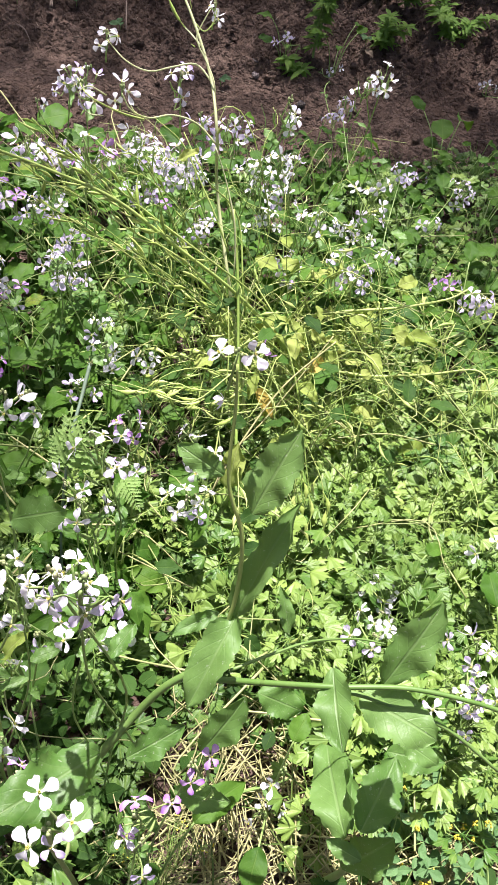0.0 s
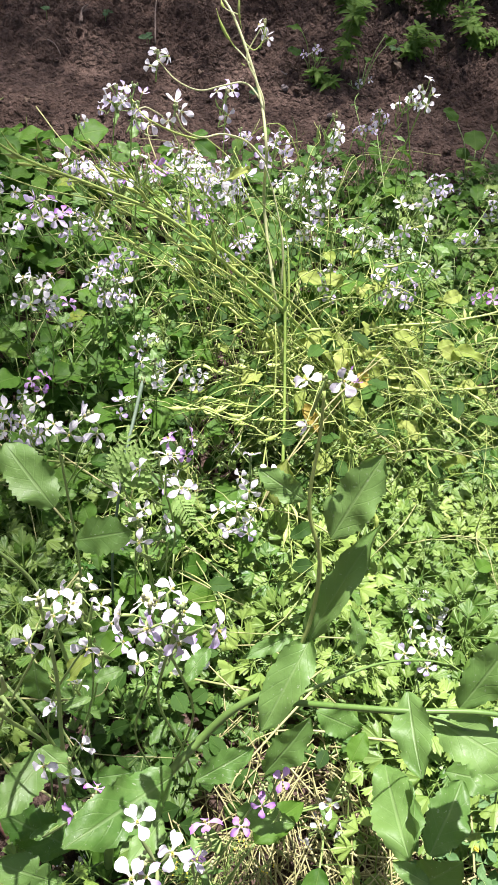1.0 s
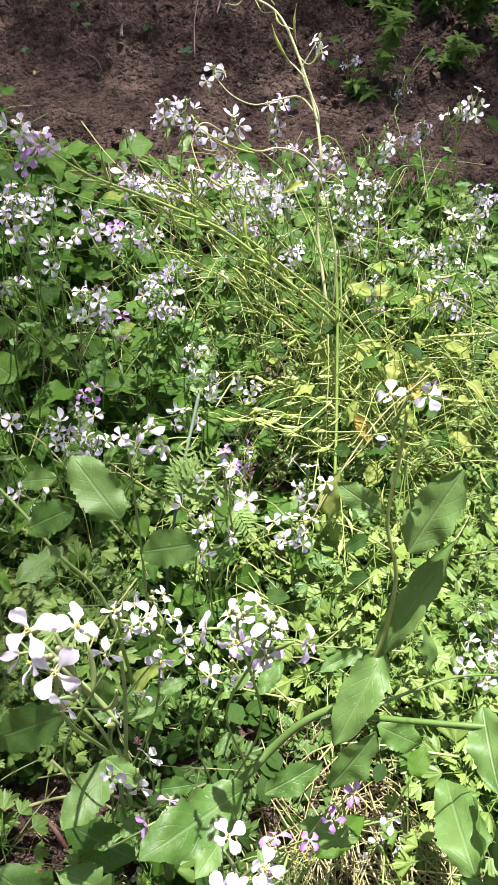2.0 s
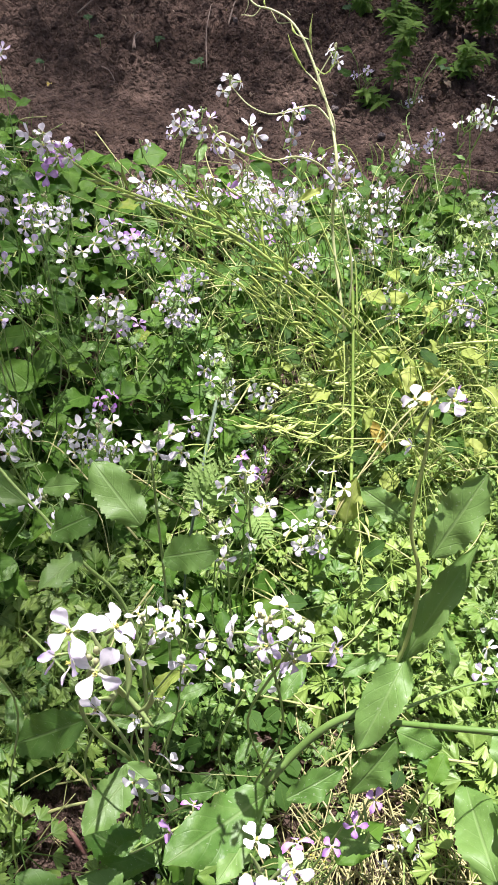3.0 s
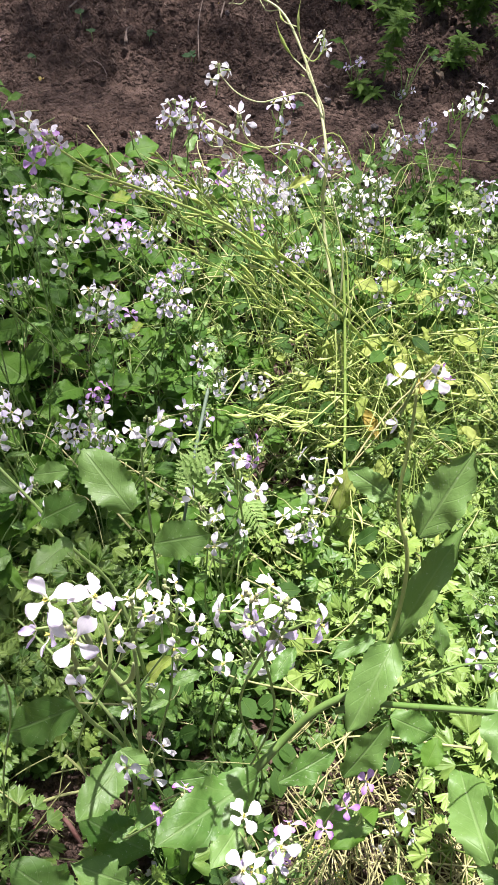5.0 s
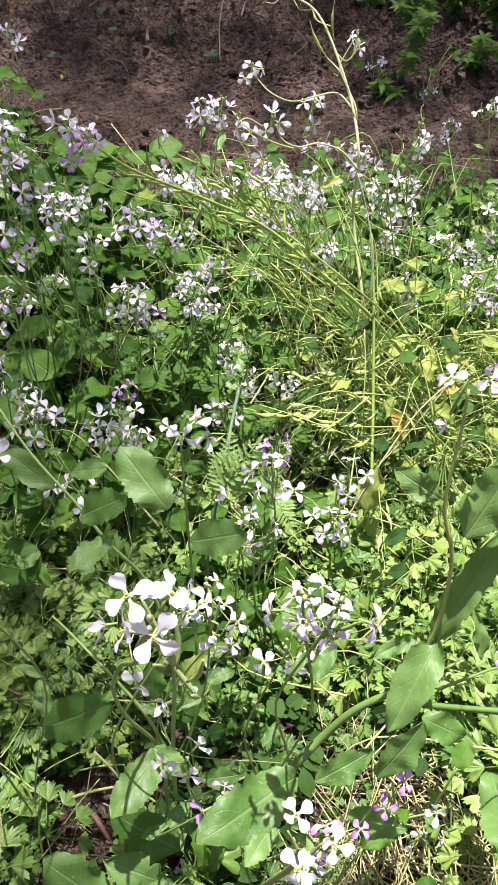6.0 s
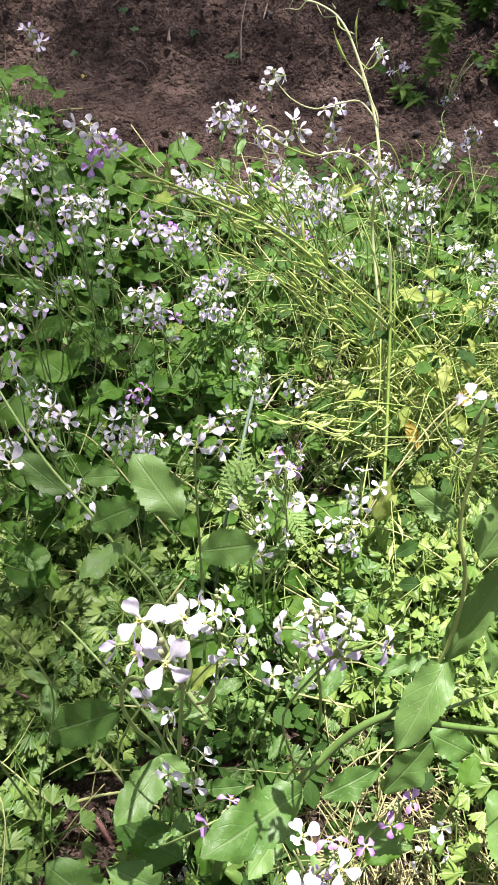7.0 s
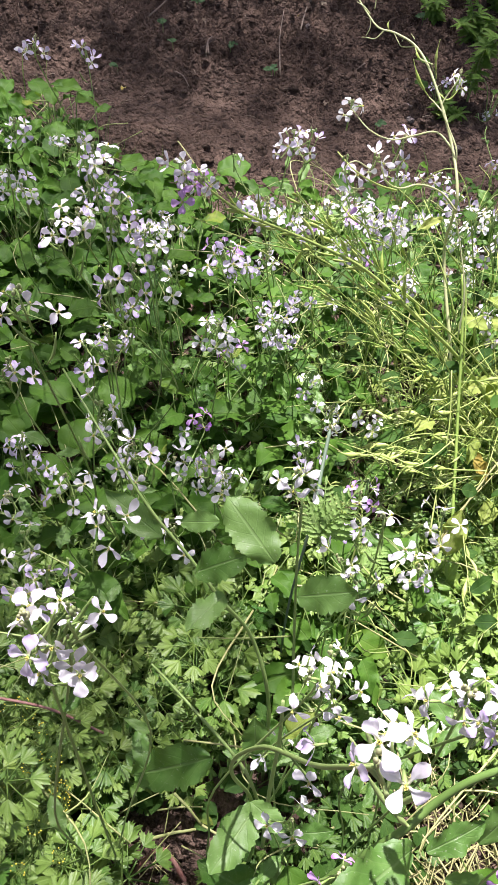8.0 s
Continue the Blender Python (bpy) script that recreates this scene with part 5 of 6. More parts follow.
count = 0
while count < 44:
    x, y = rng.uniform(-1.75, -0.62), rng.uniform(0.95, 2.7)
    if y > edge_of_bed(x) - 0.02 or x < -0.42 - 0.52 * y:
        continue
    leafy_clump(x, y, 900 + count, rng.randint(6, 8), rng.uniform(0.060, 0.092), rng.uniform(0.12, 0.30), MEADOW[:2] + MEADOW[3:], "meadow_plant", "broad-leaved green meadow plant with large rounded leaves", "plant", "round-leaved plants in the bed", spread=0.10)
    count += 1

# ---- undergrowth: lobed, parsley-like plants ----
LOBED_LABEL = "low bright green plant with lobed parsley-like leaves"
count = 0
while count < 165:
    if count % 5 < 3:
        x, y = rng.uniform(0.06, 0.95), rng.uniform(0.50, 1.30)
        if x < 0.30 and y < 0.72:
            continue
    elif count % 5 == 3 or count > 140:
        x, y = rng.uniform(-0.95, -0.15), rng.uniform(0.28, 1.0)
        if abs(x + 0.315) < 0.14 and abs(y - 0.42) < 0.13:
            continue
    else:
        x, y = rng.uniform(-0.45, 0.75), rng.uniform(0.55, 2.1)
    if abs(x + 0.1) > 0.38 + 0.52 * y:
        continue
    leafy_clump(x, y, 600 + count, rng.randint(8, 10), rng.uniform(0.054, 0.074), rng.uniform(0.09, 0.20), LOBED, "lobed_leaf_plant", LOBED_LABEL, "plant", "parsley-like plants in the bed", spread=0.085, width=1.1, tilt=0.6)
    count += 1

count = 0
while count < 46:
    x, y = rng.uniform(0.22, 1.05), rng.uniform(1.42, 2.5)
    if y > edge_of_bed(x) - 0.03 or x > 0.30 + 0.34 * y:
        continue
    leafy_clump(x, y, 1200 + count, rng.randint(6, 8), rng.uniform(0.052, 0.070), rng.uniform(0.06, 0.16), LOBED if count % 4 else MEADOW, "lobed_leaf_plant" if count % 4 else "meadow_plant", LOBED_LABEL if count % 4 else MEADOW_LABEL, "plant", "parsley-like plants in the bed" if count % 4 else "round-leaved plants in the bed", spread=0.08, width=1.1)
    count += 1

for k in range(9):
    leafy_clump(rng.uniform(-0.12, 0.06), rng.uniform(0.88, 1.08), 1400 + k, 7, 0.044, 0.12, MEADOW if k % 2 else LOBED, "meadow_plant" if k % 2 else "lobed_leaf_plant", MEADOW_LABEL if k % 2 else LOBED_LABEL, "plant", "round-leaved plants in the bed" if k % 2 else "parsley-like plants in the bed", spread=0.07)

for k, (x, y) in enumerate(((-0.394, 0.333), (-0.554, 0.517), (-0.449, 0.462), (-0.486, 0.600), (-0.462, 0.366), (-0.429, 0.663))):
    leafy_clump(x, y, 1300 + k, 8, 0.064, 0.13, LOBED, "lobed_leaf_plant", LOBED_LABEL, "plant", "parsley-like plants in the bed", spread=0.075, width=1.15)

# ---- a ferny leaf and a feathery herb ----
def feathery_leaf(s, base, tip, pairs, width, rng, slot=0):
    """A leaf of paired, deeply toothed leaflets along a midrib."""
    base, tip = Vector(base), Vector(tip)
    along = (tip - base).normalized()
    side = along.cross(Vector((0, -0.5, 0.85))).normalized()
    normal = side.cross(along)
    tube(s, [base, base.lerp(tip, 0.5) + normal * 0.004, tip], 0.0011, 0.0005, 4, slot)
    for k in range(pairs):
        t = 0.04 + 0.92 * k / pairs
        at = base.lerp(tip, t) + normal * 0.004 * math.sin(math.pi * t)
        reach = width * (1 - 0.72 * t) * rng.uniform(0.9, 1.1)
        for way in (-1, 1):
            d = (along * 0.6 + side * way + normal * rng.uniform(-0.2, 0.2)).normalized()
            blade(s, 0.17, 0.8, 0.7, 6, 0.55, 0, 0.10, 0.2, 0.02, 2, 25, rng, slot, frame_of(at, d, normal, reach, reach))
    blade(s, 0.20, 0.75, 0.8, 4, 0.4, 0, 0.08, 0.2, 0.02, 2, 17, rng, slot, frame_of(tip - along * 0.004, along, normal, width * 0.4, width * 0.4))


fern = thing("ferny_plant", (-0.12, 0.80, 0.0), "fresh green plant with ferny, finely cut leaves", "plant")
for k, (a, b) in enumerate((((-0.171, 0.799, 0.417), (-0.130, 0.836, 0.488)), ((-0.168, 0.803, 0.42), (-0.175, 0.862, 0.462)), ((-0.095, 0.829, 0.368), (-0.062, 0.787, 0.354)), ((-0.171, 0.796, 0.414), (-0.195, 0.838, 0.442)))):
    s = Shape()
    feathery_leaf(s, a, b, 8, 0.50 * (Vector(b) - Vector(a)).length, random.Random(k))
    part("leaf", s.mesh("ferny_leaf", FERN_LEAF), fern)
s = Shape()
for k, at in enumerate(((-0.171, 0.799, 0.417), (-0.095, 0.829, 0.368))):
    tube(s, spline([(-0.12, 0.80, 0.0), Vector((-0.12, 0.80, 0.15)).lerp(Vector(at), 0.5), at], 4), 0.002, 0.0012, 5)
part("leaf_stalk", s.mesh("leaf_stalk", STEM), fern)

cut = thing("cut_stalk", (-0.19, 0.78, 0.0), "grey-green stalk broken off at its top, among the flowers", "stalk")
line = stem(cut, [(-0.20, 0.77, 0.0), (-0.20, 0.80, 0.20), (-0.186, 0.858, 0.377), (-0.186, 0.94, 0.408), (-0.185, 0.995, 0.43)], 0.0018, 0.0033, GREY_STALK, "stem", 5, 9)
s = Shape()
for k in range(6):
    a = k * 1.05
    rim = line[-1] + Vector((0.0036 * math.cos(a), 0.0036 * math.sin(a), -0.002))
    tube(s, [rim, rim + Vector((0.001 * math.cos(a), 0.001 * math.sin(a), 0.004 + 0.003 * (k % 3)))], 0.0013, 0.0004, 4)
part("torn_rim", s.mesh("torn_rim", STRAW), cut)


def feathery_herb(x, y, seed, height):
    rng = random.Random(seed)
    plant = thing("feathery_herb", (x, y, 0.0), "thread-leaved herb with tiny yellow-green flower heads", "plant", "feathery herbs in the bed")
    for k in range(9):
        s, f = Shape(), Shape()
        a = rng.uniform(0, 6.28)
        tip = Vector((x + 0.06 * math.cos(a), y + 0.06 * math.sin(a), height * rng.uniform(0.6, 1.1)))
        line = spline([(x, y, 0), (x + 0.02 * math.cos(a), y + 0.02 * math.sin(a), height * 0.5), tip], 6)
        tube(s, line, 0.0012, 0.0006, 4)
        for p in line[5:]:
            for j in range(5):
                b = rng.uniform(0, 6.28)
                d = Vector((math.cos(b), math.sin(b), rng.uniform(0.0, 0.8))) * rng.uniform(0.012, 0.028)
                tube(s, [p, p + d * 0.6, p + d + Vector((0, 0, 0.003))], 0.0005, 0.0003, 3)
        for j in range(9):
            b = rng.uniform(0, 6.28)
            q = tip + Vector((0.010 * math.cos(b), 0.010 * math.sin(b), rng.uniform(0.002, 0.008)))
            tube(s, [tip, q], 0.0004, 0.0003, 3)
            lump(f, q, 0.0013, (1, 1, 0.8), rng, 0, 0.2, 3, 5)
        tagged(part("frond", s.mesh("frond", GRASS), plant), kind="stuff")
        part("flower_head", f.mesh("flower_head", YELLOW), plant)


feathery_herb(-0.53, 0.44, 1, 0.16)
feathery_herb(-0.58, 0.50, 2, 0.15)
feathery_herb(-0.50, 0.40, 3, 0.13)
feathery_herb(0.06, 0.37, 4, 0.14)


def medick(x, y, seed):
    """A low clover-like plant with three-part leaves and small yellow heads."""
    rng = random.Random(seed)
    plant = thing("yellow_medick", (x, y, 0.0), "low clover-like plant with small yellow flower heads", "plant", "yellow medicks in the bed")
    for k in range(11):
        s, heads = Shape(), Shape()
        a = rng.uniform(0, 6.28)
        r, h = rng.uniform(0.02, 0.08), rng.uniform(0.05, 0.14)
        at = Vector((x + r * math.cos(a), y + r * math.sin(a), h))
        tube(s, spline([(x, y, 0), (x + 0.4 * r * math.cos(a), y + 0.4 * r * math.sin(a), h * 0.7), at], 4), 0.0011, 0.0007, 4)
        if k % 3 == 0:
            for j in range(10):
                lump(heads, at + Vector((rng.uniform(-0.004, 0.004), rng.uniform(-0.004, 0.004), rng.uniform(0, 0.006))), 0.0018, (1, 1, 1.3), rng, 0, 0.2, 3, 5)
        else:
            for turn in (0, 2.1, -2.1):
                d = Vector((math.cos(a + turn), math.sin(a + turn), rng.uniform(-0.1, 0.4)))
                leaf(plant, at, at + d * rng.uniform(0.016, 0.026), MEDICK, 0.95, (0, -0.2, 1), "leaflet")
        part("stalk", s.mesh("stalk", STEM), plant)
        if k % 3 == 0:
            part("flower_head", heads.mesh("flower_head", YELLOW), plant)


for k, (x, y) in enumerate(((0.42, 0.50), (0.47, 0.44), (0.38, 0.44), (0.50, 0.54), (0.53, 0.47), (0.40, 0.385), (0.46, 0.385))):
    medick(x, y, 20 + k)

# ---- fallen stalks, straw, grass and low leaf litter, too many to count ----
rng = random.Random(9)
straw = Shape()
for k in range(760):
    if k >= 560:
        x, y = rng.uniform(0.30, 0.56), rng.uniform(0.34, 0.52)
    elif k < 170:
        x, y = rng.gauss(0.17, 0.10), rng.gauss(0.47, 0.09)
    else:
        x, y = (rng.uniform(-0.9, 0.9), rng.uniform(0.3, 2.0)) if k < 330 else (rng.uniform(0.02, 0.62), rng.uniform(0.36, 0.66))
    a, length, z = rng.uniform(0, 6.28), rng.uniform(0.05, 0.22), rng.uniform(0.01, 0.06)
    d = Vector((math.cos(a), math.sin(a), rng.uniform(-0.1, 0.2)))
    c = Vector((x, y, z))
    tube(straw, spline([c - d * length / 2, c + Vector((rng.uniform(-0.01, 0.01), rng.uniform(-0.01, 0.01), 0.012)), c + d * length / 2], 3), rng.uniform(0.0009, 0.0022), 0.0008, 4)
tagged(new("straw_litter", straw.mesh("straw_litter", STRAW)), "bleached dry straw and dead stalks lying on the soil", "litter", kind="stuff")

stalks = Shape()
for k in range(1500):
    x, y = rng.uniform(-1.5, 1.0), rng.uniform(0.35, 2.3)
    if abs(x + 0.1) > 0.38 + 0.52 * y or y > edge_of_bed(x):
        continue
    near_bush = math.exp(-(((x - 0.1) / 0.35) ** 2 + ((y - 1.2) / 0.4) ** 2))
    if rng.random() > (0.2 if x < -0.15 or y < 1.0 else 0.35) + 0.65 * near_bush or (x > 0.12 and y < 1.08 and rng.random() < 0.7):
        continue
    a, length, z = rng.uniform(0, 6.28), rng.uniform(0.10, 0.34), rng.uniform(0.04, 0.20)
    d = Vector((math.cos(a), math.sin(a), rng.uniform(-0.5, 0.5)))
    c = Vector((x, y, z))
    bow = Vector((rng.uniform(-0.07, 0.07), rng.uniform(-0.07, 0.07), rng.uniform(0.0, 0.06)))
    tube(stalks, spline([c - d * length / 2, c + bow, c + d * length / 2], 4), rng.uniform(0.0010, 0.0022), 0.0007, 5)
tagged(new("fallen_stalks", stalks.mesh("fallen_stalks", GREEN_STRAW)), "tangle of thin yellow-green stalks between the plants", "stalks", kind="stuff")

grass = Shape()
for k in range(4600):
    x, y = rng.uniform(-1.7, 1.2), rng.uniform(0.3, 3.0)
    if y > edge_of_bed(x) + 0.12 or abs(x + 0.1) > 0.42 + 0.52 * y:
        continue
    if noise.noise(Vector((x * 2.6, y * 2.6, 4.0))) < -0.02 and y < 2.0:
        continue
    a, h = rng.uniform(0, 6.28), rng.uniform(0.04, 0.17) * (1.7 if k % 6 == 0 else 1.0)
    if y > edge_of_bed(x) - 0.12:
        h *= 0.6
    out = Vector((math.cos(a), math.sin(a), 0)) * h * rng.uniform(0.2, 0.8)
    p = Vector((x, y, 0))
    side = Vector((-math.sin(a), math.cos(a), 0)) * rng.uniform(0.0008, 0.0018)
    q, r = p + out * 0.35 + UP * h * 0.65, p + out + UP * h
    grass.add([p - side, p + side, q + side, q - side, r], [(0, 1, 2, 3), (3, 2, 4)])
tagged(new("grass", grass.mesh("grass", GRASS)), "thin green grass blades between the plants", "grass", kind="stuff")

# Low filler leaves; their dark colour stands in for shade under the plants.
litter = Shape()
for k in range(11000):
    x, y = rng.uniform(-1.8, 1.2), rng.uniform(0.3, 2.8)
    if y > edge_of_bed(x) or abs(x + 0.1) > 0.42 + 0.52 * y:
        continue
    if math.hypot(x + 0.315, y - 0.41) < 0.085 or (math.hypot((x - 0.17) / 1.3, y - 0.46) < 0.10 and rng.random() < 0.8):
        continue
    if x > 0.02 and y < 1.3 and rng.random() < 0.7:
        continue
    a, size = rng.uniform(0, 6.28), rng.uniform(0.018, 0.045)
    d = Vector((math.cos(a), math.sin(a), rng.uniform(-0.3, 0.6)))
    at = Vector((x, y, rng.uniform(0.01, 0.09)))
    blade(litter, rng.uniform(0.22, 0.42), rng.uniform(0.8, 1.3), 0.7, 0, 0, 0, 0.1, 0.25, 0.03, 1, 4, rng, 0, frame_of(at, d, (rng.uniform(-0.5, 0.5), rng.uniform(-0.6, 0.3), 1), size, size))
tagged(new("low_leaves", litter.mesh("low_leaves", SHADE_DARK_LEAF)), "dense small ground leaves, coloured dark as shade under the plants", "leaves", kind="stuff")

low_lobed = Shape()
for k in range(1150):
    x, y = (rng.uniform(0.0, 0.95), rng.uniform(0.5, 1.5)) if k % 3 else (rng.uniform(-0.95, 0.1), rng.uniform(0.28, 1.1))
    if abs(x + 0.1) > 0.40 + 0.52 * y or math.hypot(x + 0.315, y - 0.42) < 0.115 or (x < 0.32 and x > 0.0 and y < 0.62 and rng.random() < 0.85):
        continue
    a, size = rng.uniform(0, 6.28), rng.uniform(0.042, 0.062)
    s = LOBED_SHAPES[rng.randrange(5)]
    low_lobed.add(s.verts, s.faces, s.uv, 0, frame_of((x, y, rng.uniform(0.01, 0.07)), (math.cos(a), math.sin(a), rng.uniform(-0.2, 0.3)), (rng.uniform(-0.7, 0.7), rng.uniform(-0.7, 0.5), 1), size, size * 1.1))
tagged(new("low_lobed_leaves", low_lobed.mesh("low_lobed_leaves", SHADE_DARK_LOBED)), "small lobed green ground leaves, coloured darker as shade between plants", "leaves", kind="stuff")

# ---- the dug spot with its bent red root ----
root = thing("root", (-0.33, 0.43, 0.0), "bent reddish root pulled out of a dug spot in the soil", "root")
stem(root, [(-0.360, 0.395, -0.015), (-0.346, 0.412, 0.020), (-0.322, 0.433, 0.034), (-0.300, 0.424, 0.026), (-0.284, 0.412, 0.006), (-0.272, 0.405, -0.02)], 0.0026, 0.0048, ROOT, "taproot")
rng = random.Random(12)
for k in range(7):
    a = Vector((-0.335 + 0.006 * k, 0.430, 0.034))
    stem(root, [a, a + Vector((rng.uniform(-0.02, 0.02), -0.01, -0.02)), (rng.uniform(-0.36, -0.29), rng.uniform(0.38, 0.42), 0.0)], 0.0011, 0.0006, STRAW, "rootlet", 3, 4)
stem(root, [(-0.627, 0.554, 0.168), (-0.53, 0.559, 0.159), (-0.442, 0.549, 0.137)], 0.0024, 0.0020, ROOT, "runner")

crossing = (
    ((-0.353, 0.432, 0.050), (-0.314, 0.449, 0.063), (-0.274, 0.466, 0.060), 0.003),
    ((-0.349, 0.391, 0.030), (-0.322, 0.426, 0.073), (-0.295, 0.461, 0.100), 0.0011),
    ((-0.316, 0.498, 0.100), (-0.291, 0.486, 0.088), (-0.267, 0.474, 0.060), 0.0026),
    ((-0.505, 0.574, 0.120), (-0.473, 0.566, 0.118), (-0.441, 0.558, 0.100), 0.0022),
    ((-0.269, 0.477, 0.050), (-0.232, 0.465, 0.053), (-0.195, 0.453, 0.040), 0.0024),
    ((-0.340, 0.482, 0.050), (-0.305, 0.491, 0.063), (-0.271, 0.500, 0.060), 0.0016),
    ((-0.290, 0.441, 0.050), (-0.258, 0.432, 0.058), (-0.226, 0.423, 0.050), 0.0013),
    ((-0.319, 0.367, 0.040), (-0.284, 0.369, 0.048), (-0.250, 0.372, 0.040), 0.0014),
    ((-0.409, 0.448, 0.060), (-0.374, 0.472, 0.083), (-0.340, 0.496, 0.090), 0.0012),
    ((-0.324, 0.520, 0.060), (-0.323, 0.485, 0.053), (-0.322, 0.450, 0.030), 0.0011),
)
for a, b, c, r in crossing:
    ob = thing("fallen_stalk", a, "pale green stalk lying across the dug spot", "stalk", "stalks over the dug spot")
    stem(ob, [a, b, c], r, r * 0.75, GREEN_STRAW, "shoot", 4, 6)

crumbs = Shape()
for k in range(260):
    x, y = rng.gauss(-0.315, 0.04), rng.gauss(0.41, 0.035)
    r = rng.uniform(0.0015, 0.0055)
    lump(crumbs, (x, y, ground_height(x, y) + r * 0.3), r, (1.2, 1.0, 0.8), rng, 0, 0.3)
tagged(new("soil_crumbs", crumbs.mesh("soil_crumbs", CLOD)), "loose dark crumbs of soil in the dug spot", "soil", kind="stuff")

# ---- bare soil behind the bed: clods, stones, twigs, seedlings, dead leaves ----
clods = Shape()
rng = random.Random(31)
for k in range(9500):
    x, y = rng.uniform(-2.2, 1.4), rng.uniform(2.3, 4.6)
    if y < edge_of_bed(x) or (abs(y - 2.75) < 0.25 and rng.random() < 0.75):
        continue
    r = 0.0026 * rng.paretovariate(1.9)
    if r > 0.017:
        continue
    lump(clods, (x, y, ground_height(x, y) + r * 0.15), r, (rng.uniform(0.8, 1.6), rng.uniform(0.8, 1.5), rng.uniform(0.4, 0.8)), rng, 0, 0.34)
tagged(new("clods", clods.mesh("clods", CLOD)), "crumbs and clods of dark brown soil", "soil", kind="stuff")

debris = Shape()
for k in range(480):
    x, y = rng.uniform(-2.0, 1.2), rng.uniform(2.35, 4.5)
    if y < edge_of_bed(x) + 0.1:
        continue
    a, length = rng.uniform(0, 6.28), rng.uniform(0.008, 0.045)
    p = Vector((x, y, ground_height(x, y) + 0.006))
    d = Vector((math.cos(a), math.sin(a), rng.uniform(-0.1, 0.25))) * length
    tube(debris, [p, p + d * 0.5 + Vector((0, 0, 0.003)), p + d], rng.uniform(0.0007, 0.0022), 0.0006, 4)
tagged(new("soil_debris", debris.mesh("soil_debris", DRY_BITS)), "short bits of dry straw and twig strewn over the soil", "litter", kind="stuff")


def stone(x, y, size, seed):
    s = Shape()
    lump(s, (0, 0, 0), size, (1.2, 0.9, 0.7), random.Random(seed), 0, 0.18, 6, 9)
    ob = tagged(new("stone", s.mesh("stone", STONE)), "small grey-brown stone half sunk in the soil", "stone", "stones on the soil")
    ob.location = (x, y, ground_height(x, y) + size * 0.3)
    ob.rotation_euler = (0, 0, seed)


def on_soil(p):
    return (p[0], p[1])


for k, (x, y, size) in enumerate(((-0.15, 3.0, 0.022), (-0.13, 2.93, 0.016), (-0.16, 3.2, 0.013), (0.05, 2.8, 0.014), (-0.6, 3.5, 0.012), (-0.35, 3.65, 0.016), (0.25, 3.35, 0.012), (0.1, 3.5, 0.016), (-1.2, 3.2, 0.011))):
    stone(x, y, size, k + 1)


def twig(a, b, seed, thick=0.003):
    rng = random.Random(seed)
    ob = thing("twig", (a[0], a[1], 0.0), "thin dry brown twig lying on the soil", "twig", "twigs on the soil")
    pa, pb = Vector((a[0], a[1], ground_height(*on_soil(a)) + 0.006)), Vector((b[0], b[1], ground_height(*on_soil(b)) + 0.012))
    stem(ob, [pa, pa.lerp(pb, 0.5) + Vector((rng.uniform(-0.02, 0.02), 0, 0.012)), pb], thick, thick * 0.5, TWIG, "shoot", 4, 6)


twig((-0.931, 3.124), (-0.944, 3.334), 1)
twig((-1.272, 3.462), (-1.22, 3.668), 2, 0.004)
twig((-0.636, 3.09), (-0.711, 3.551), 3)
twig((-0.633, 3.517), (-0.621, 3.896), 4, 0.004)
twig((-1.026, 3.02), (-0.939, 2.903), 5)
twig((-0.382, 3.216), (-0.335, 3.291), 6)
twig((-0.933, 3.134), (-0.96, 3.341), 7, 0.004)
twig((-0.922, 3.128), (-0.959, 3.336), 8)
twig((0.605, 3.551), (0.775, 3.347), 9, 0.004)
twig((0.353, 3.31), (0.465, 3.504), 10)


SEEDLING = blade_mesh("seedling_leaf_round", SEEDLING_LEAF, 62, width=0.36, peak=1.0, power=0.6, teeth=0, fold=0.18, droop=0.3, wave=0.05, nv=10)


def seedling(p, seed, size=0.035):
    rng = random.Random(seed)
    base = Vector((p[0], p[1], ground_height(*on_soil(p))))
    plant = thing("seedling", base, "small two-leaved green seedling on bare soil", "plant", "seedlings on the soil")
    s = Shape()
    tube(s, [base - UP * 0.005, base + UP * 0.02, base + UP * 0.03], 0.0015, 0.0012, 5)
    part("stalk", s.mesh("stalk", STEM), plant)
    for k in range(rng.randint(2, 4)):
        a = rng.uniform(0, 6.28)
        d = Vector((math.cos(a), math.sin(a), 0.35))
        leaf(plant, base + UP * 0.028, base + UP * 0.028 + d * size * rng.uniform(0.55, 1.05), SEEDLING, 1.0, (rng.uniform(-0.4, 0.4), -0.3, 1))


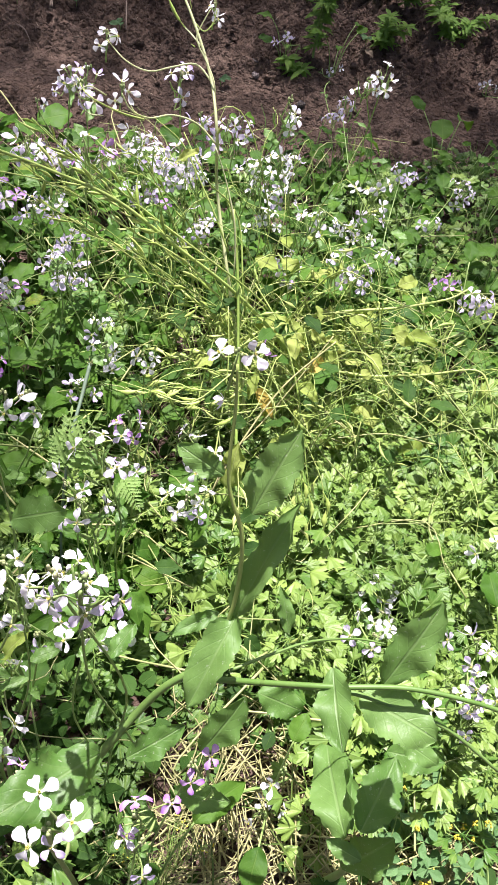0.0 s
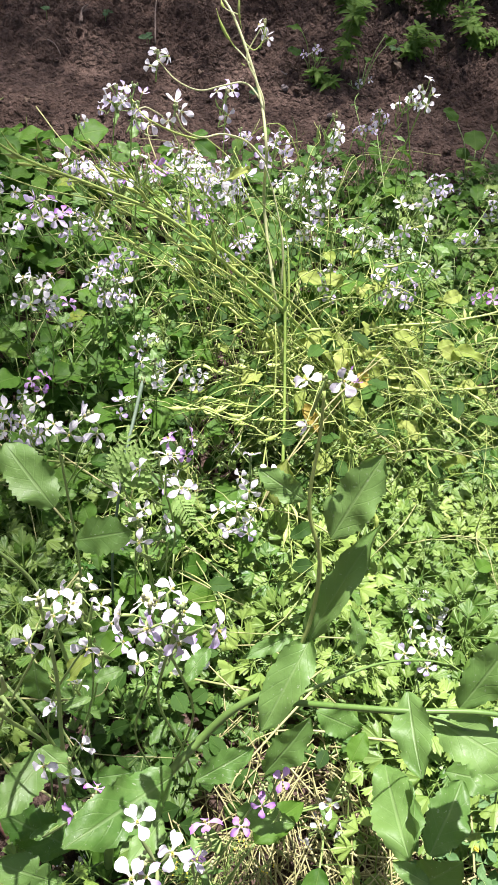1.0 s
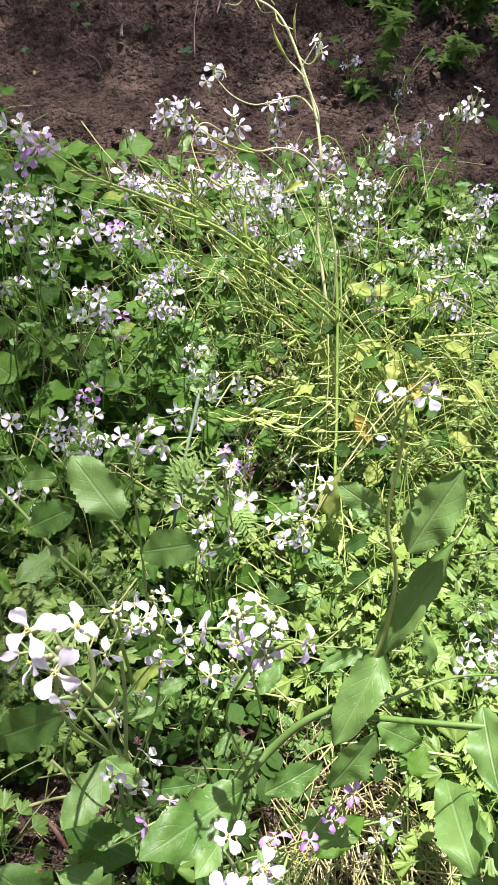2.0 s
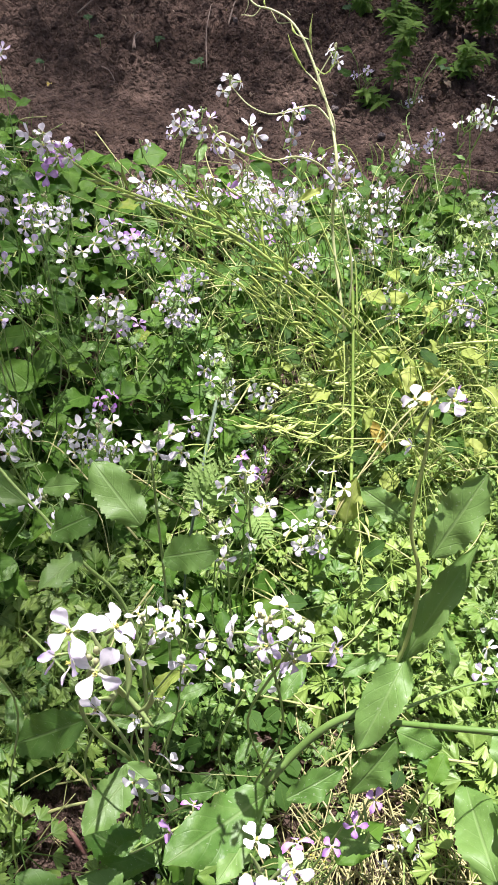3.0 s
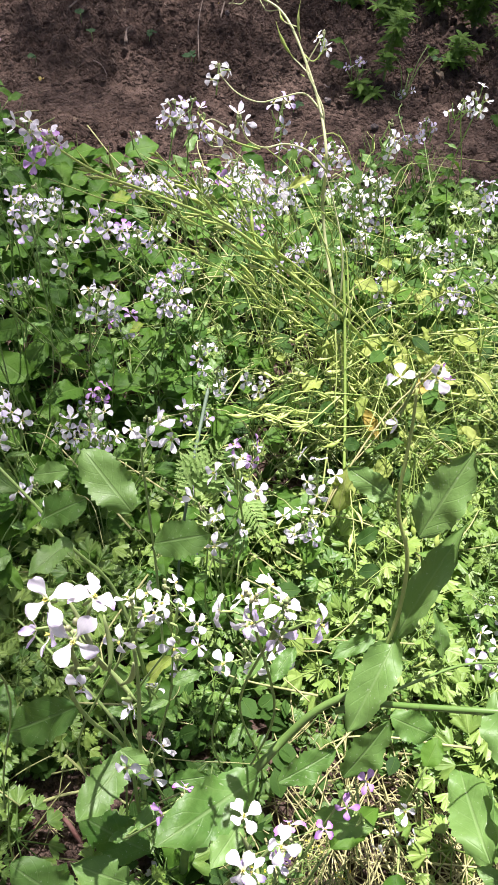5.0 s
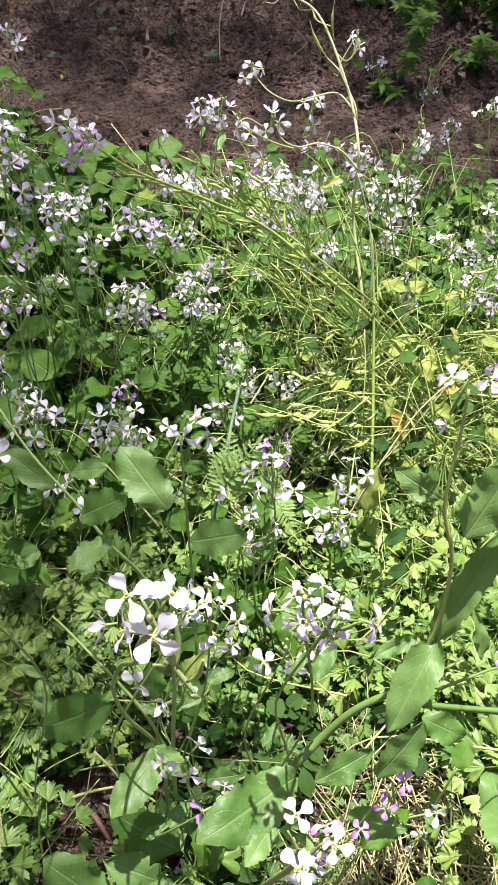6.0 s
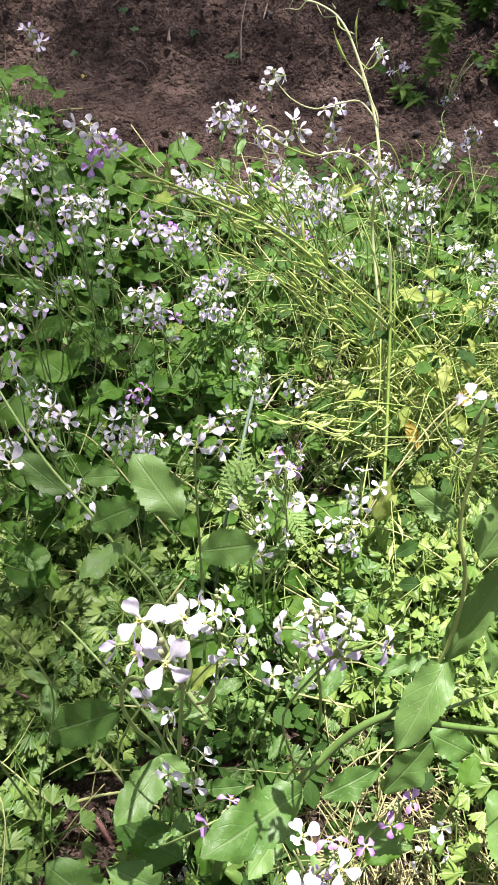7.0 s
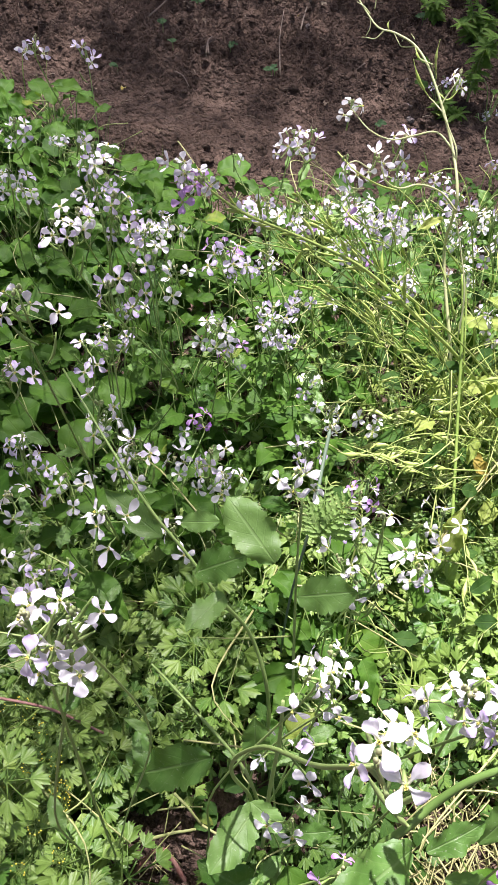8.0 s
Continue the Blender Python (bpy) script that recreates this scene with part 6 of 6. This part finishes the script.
for k, p in enumerate(((-1.248, 3.002), (-1.136, 3.246), (-1.104, 3.66), (-0.932, 3.729), (-0.676, 3.127), (-0.642, 3.79), (-1.088, 3.212), (-0.863, 3.237), (-0.662, 3.114), (-0.148, 3.719), (0.248, 3.178), (-0.245, 2.865))):
    seedling(p, 40 + k, 0.05 if k in (2, 3, 5) else 0.035)
DEAD = blade_mesh("dead_leaf_curled", DEAD_LEAF, 61, width=0.26, peak=0.9, power=0.8, teeth=0, fold=0.25, droop=0.3, wave=0.08, nv=10)
rng = random.Random(15)
for k, p in enumerate(((-1.138, 3.598), (-0.974, 3.588), (-0.672, 3.673), (-0.585, 3.745), (-1.092, 3.52), (-1.183, 2.853), (-1.078, 2.473), (-0.961, 2.574), (0.249, 3.155), (-1.04, 3.522), (-0.573, 2.638), (-0.444, 2.956))):
    a = rng.uniform(0, 6.28)
    size = rng.uniform(0.03, 0.05)
    at = Vector((p[0], p[1], ground_height(*on_soil(p)) + 0.008))
    ob = tagged(new("dead_leaf", DEAD), "curled pale brown dead leaf on the soil", "leaf", "dead leaves on the soil")
    ob.matrix_basis = frame_of(at, (math.cos(a), math.sin(a), 0.1), (0.1, -0.3, 1), size, size)


# ---- the leafy shrubs behind the soil ----
def shrub(x, y, seed, shoots, height, spread):
    rng = random.Random(seed)
    plant = thing("leafy_shrub", (x, y, 0.0), "leafy green shrub with lance-shaped leaves on thin shoots", "shrub", "shrubs behind the soil")
    for k in range(shoots):
        a = rng.uniform(0, 6.28)
        out = Vector((math.cos(a), math.sin(a) * 0.8 - 0.25, 0)) * spread * rng.uniform(0.3, 1.0)
        tip = Vector((x, y, 0)) + out + UP * height * rng.uniform(0.35, 1.0)
        line = stem(plant, [(x, y, 0), Vector((x, y, 0)) + out * 0.3 + UP * (tip.z * 0.6), tip], 0.004, 0.0015, STEM, "shoot", 6, 6)
        foliage = Shape()
        for j in range(3, len(line)):
            whorl = 7 if j == len(line) - 1 else 3
            turn = rng.uniform(0, 6.28)
            for i in range(whorl):
                b = turn + i * 6.28 / whorl + rng.uniform(-0.3, 0.3)
                d = Vector((math.cos(b), math.sin(b), rng.uniform(-0.1, 0.7))).normalized()
                size = rng.uniform(0.034, 0.064)
                blade(foliage, rng.choice((0.13, 0.15, 0.17)), 0.88, 0.88, 0, 0, 0, 0.16, rng.uniform(0.2, 0.5), 0.02, 2, 7, rng, 0, frame_of(line[j], d, (-0.2 * d.x, -0.2 - 0.2 * d.y, 1), size, size * rng.uniform(0.9, 1.2)))
        tagged(part("foliage", foliage.mesh("foliage", SHRUB_LEAF), plant), kind="stuff")


shrub(0.06, 3.08, 1, 3, 0.30, 0.06)
shrub(-0.01, 3.00, 2, 2, 0.08, 0.05)
shrub(0.06, 3.61, 3, 5, 0.22, 0.10)
shrub(0.32, 3.26, 4, 4, 0.20, 0.08)
shrub(0.24, 3.74, 5, 9, 0.30, 0.16)
shrub(0.41, 3.69, 6, 10, 0.34, 0.18)
shrub(-0.09, 3.82, 7, 3, 0.12, 0.08)
shrub(0.15, 4.00, 8, 10, 0.34, 0.20)
shrub(0.35, 4.19, 9, 14, 0.42, 0.26)
shrub(0.52, 4.53, 10, 14, 0.45, 0.28)
shrub(0.69, 4.00, 11, 12, 0.40, 0.26)
shrub(0.58, 3.40, 12, 6, 0.22, 0.14)
shrub(0.19, 4.62, 13, 12, 0.40, 0.26)


# ---- an unseen tall tree, added to shade the soil and part of the bed ----
tree = thing("tree", (-2.4, 9.2, 0.0), "unseen tall tree, added so its crown shades soil and bed edge", "tree")
rng = random.Random(51)
stem(tree, [(-2.4, 9.2, -0.1), (-2.35, 9.15, 3.5), (-2.2, 9.0, 7.0), (-1.9, 8.7, 10.5)], 0.24, 0.10, TWIG, "trunk", 6, 10)
crown = Shape()
# Leaf clusters are set sunward of the ground spots meant to lie in shade.
CROWN_ROWS = ((-2.0, 2.95), (-1.65, 2.85), (-1.3, 2.72), (-0.95, 2.55), (-0.6, 2.42), (-0.25, 2.55), (0.1, 2.45), (0.45, 2.00), (0.8, 1.60), (1.15, 1.55), (1.5, 1.60))
clusters = [(x + rng.uniform(-0.06, 0.06), y + 0.20 + 0.37 * k + rng.uniform(-0.06, 0.06), 66 if x < 0.3 else 76) for x, y in CROWN_ROWS for k in range(8)]
for y, edge, columns in ((0.45, -0.34, 5), (0.85, -0.48, 5), (1.20, -0.66, 4), (1.60, -0.74, 3)):
    clusters += [(edge - 0.21 * k + rng.uniform(-0.05, 0.05), y + rng.uniform(-0.08, 0.08), 50 if y < 0.6 else 32) for k in range(columns)]
for x, y, leaves in clusters:
    h = rng.uniform(11.4, 14.6)
    tip = Vector((x - 0.0333 * h, y + 0.30 * h, h))
    stem(tree, [(-2.2, 9.0, rng.uniform(7.2, 9.0)), Vector((-1.8, 8.3, 10.2)).lerp(tip, 0.45) + UP * 0.4, tip], 0.016, 0.005, TWIG, "limb", 5, 6)
    for j in range(leaves):
        spread = 0.24 if y > 1.95 else 0.20
        at = tip + Vector((rng.gauss(0, spread), rng.gauss(0, spread), rng.gauss(0, 0.2)))
        b = rng.uniform(0, 6.28)
        size = rng.uniform(0.07, 0.10)
        blade(crown, 0.32, 0.85, 0.8, 0, 0, 0, 0.1, 0.25, 0.02, 1, 3, rng, 0, frame_of(at, (math.cos(b), math.sin(b), rng.uniform(-0.6, 0.2)), (rng.uniform(-0.6, 0.6), rng.uniform(-0.6, 0.6), 1), size, size))
part("crown", crown.mesh("crown", CROWN_LEAF), tree)
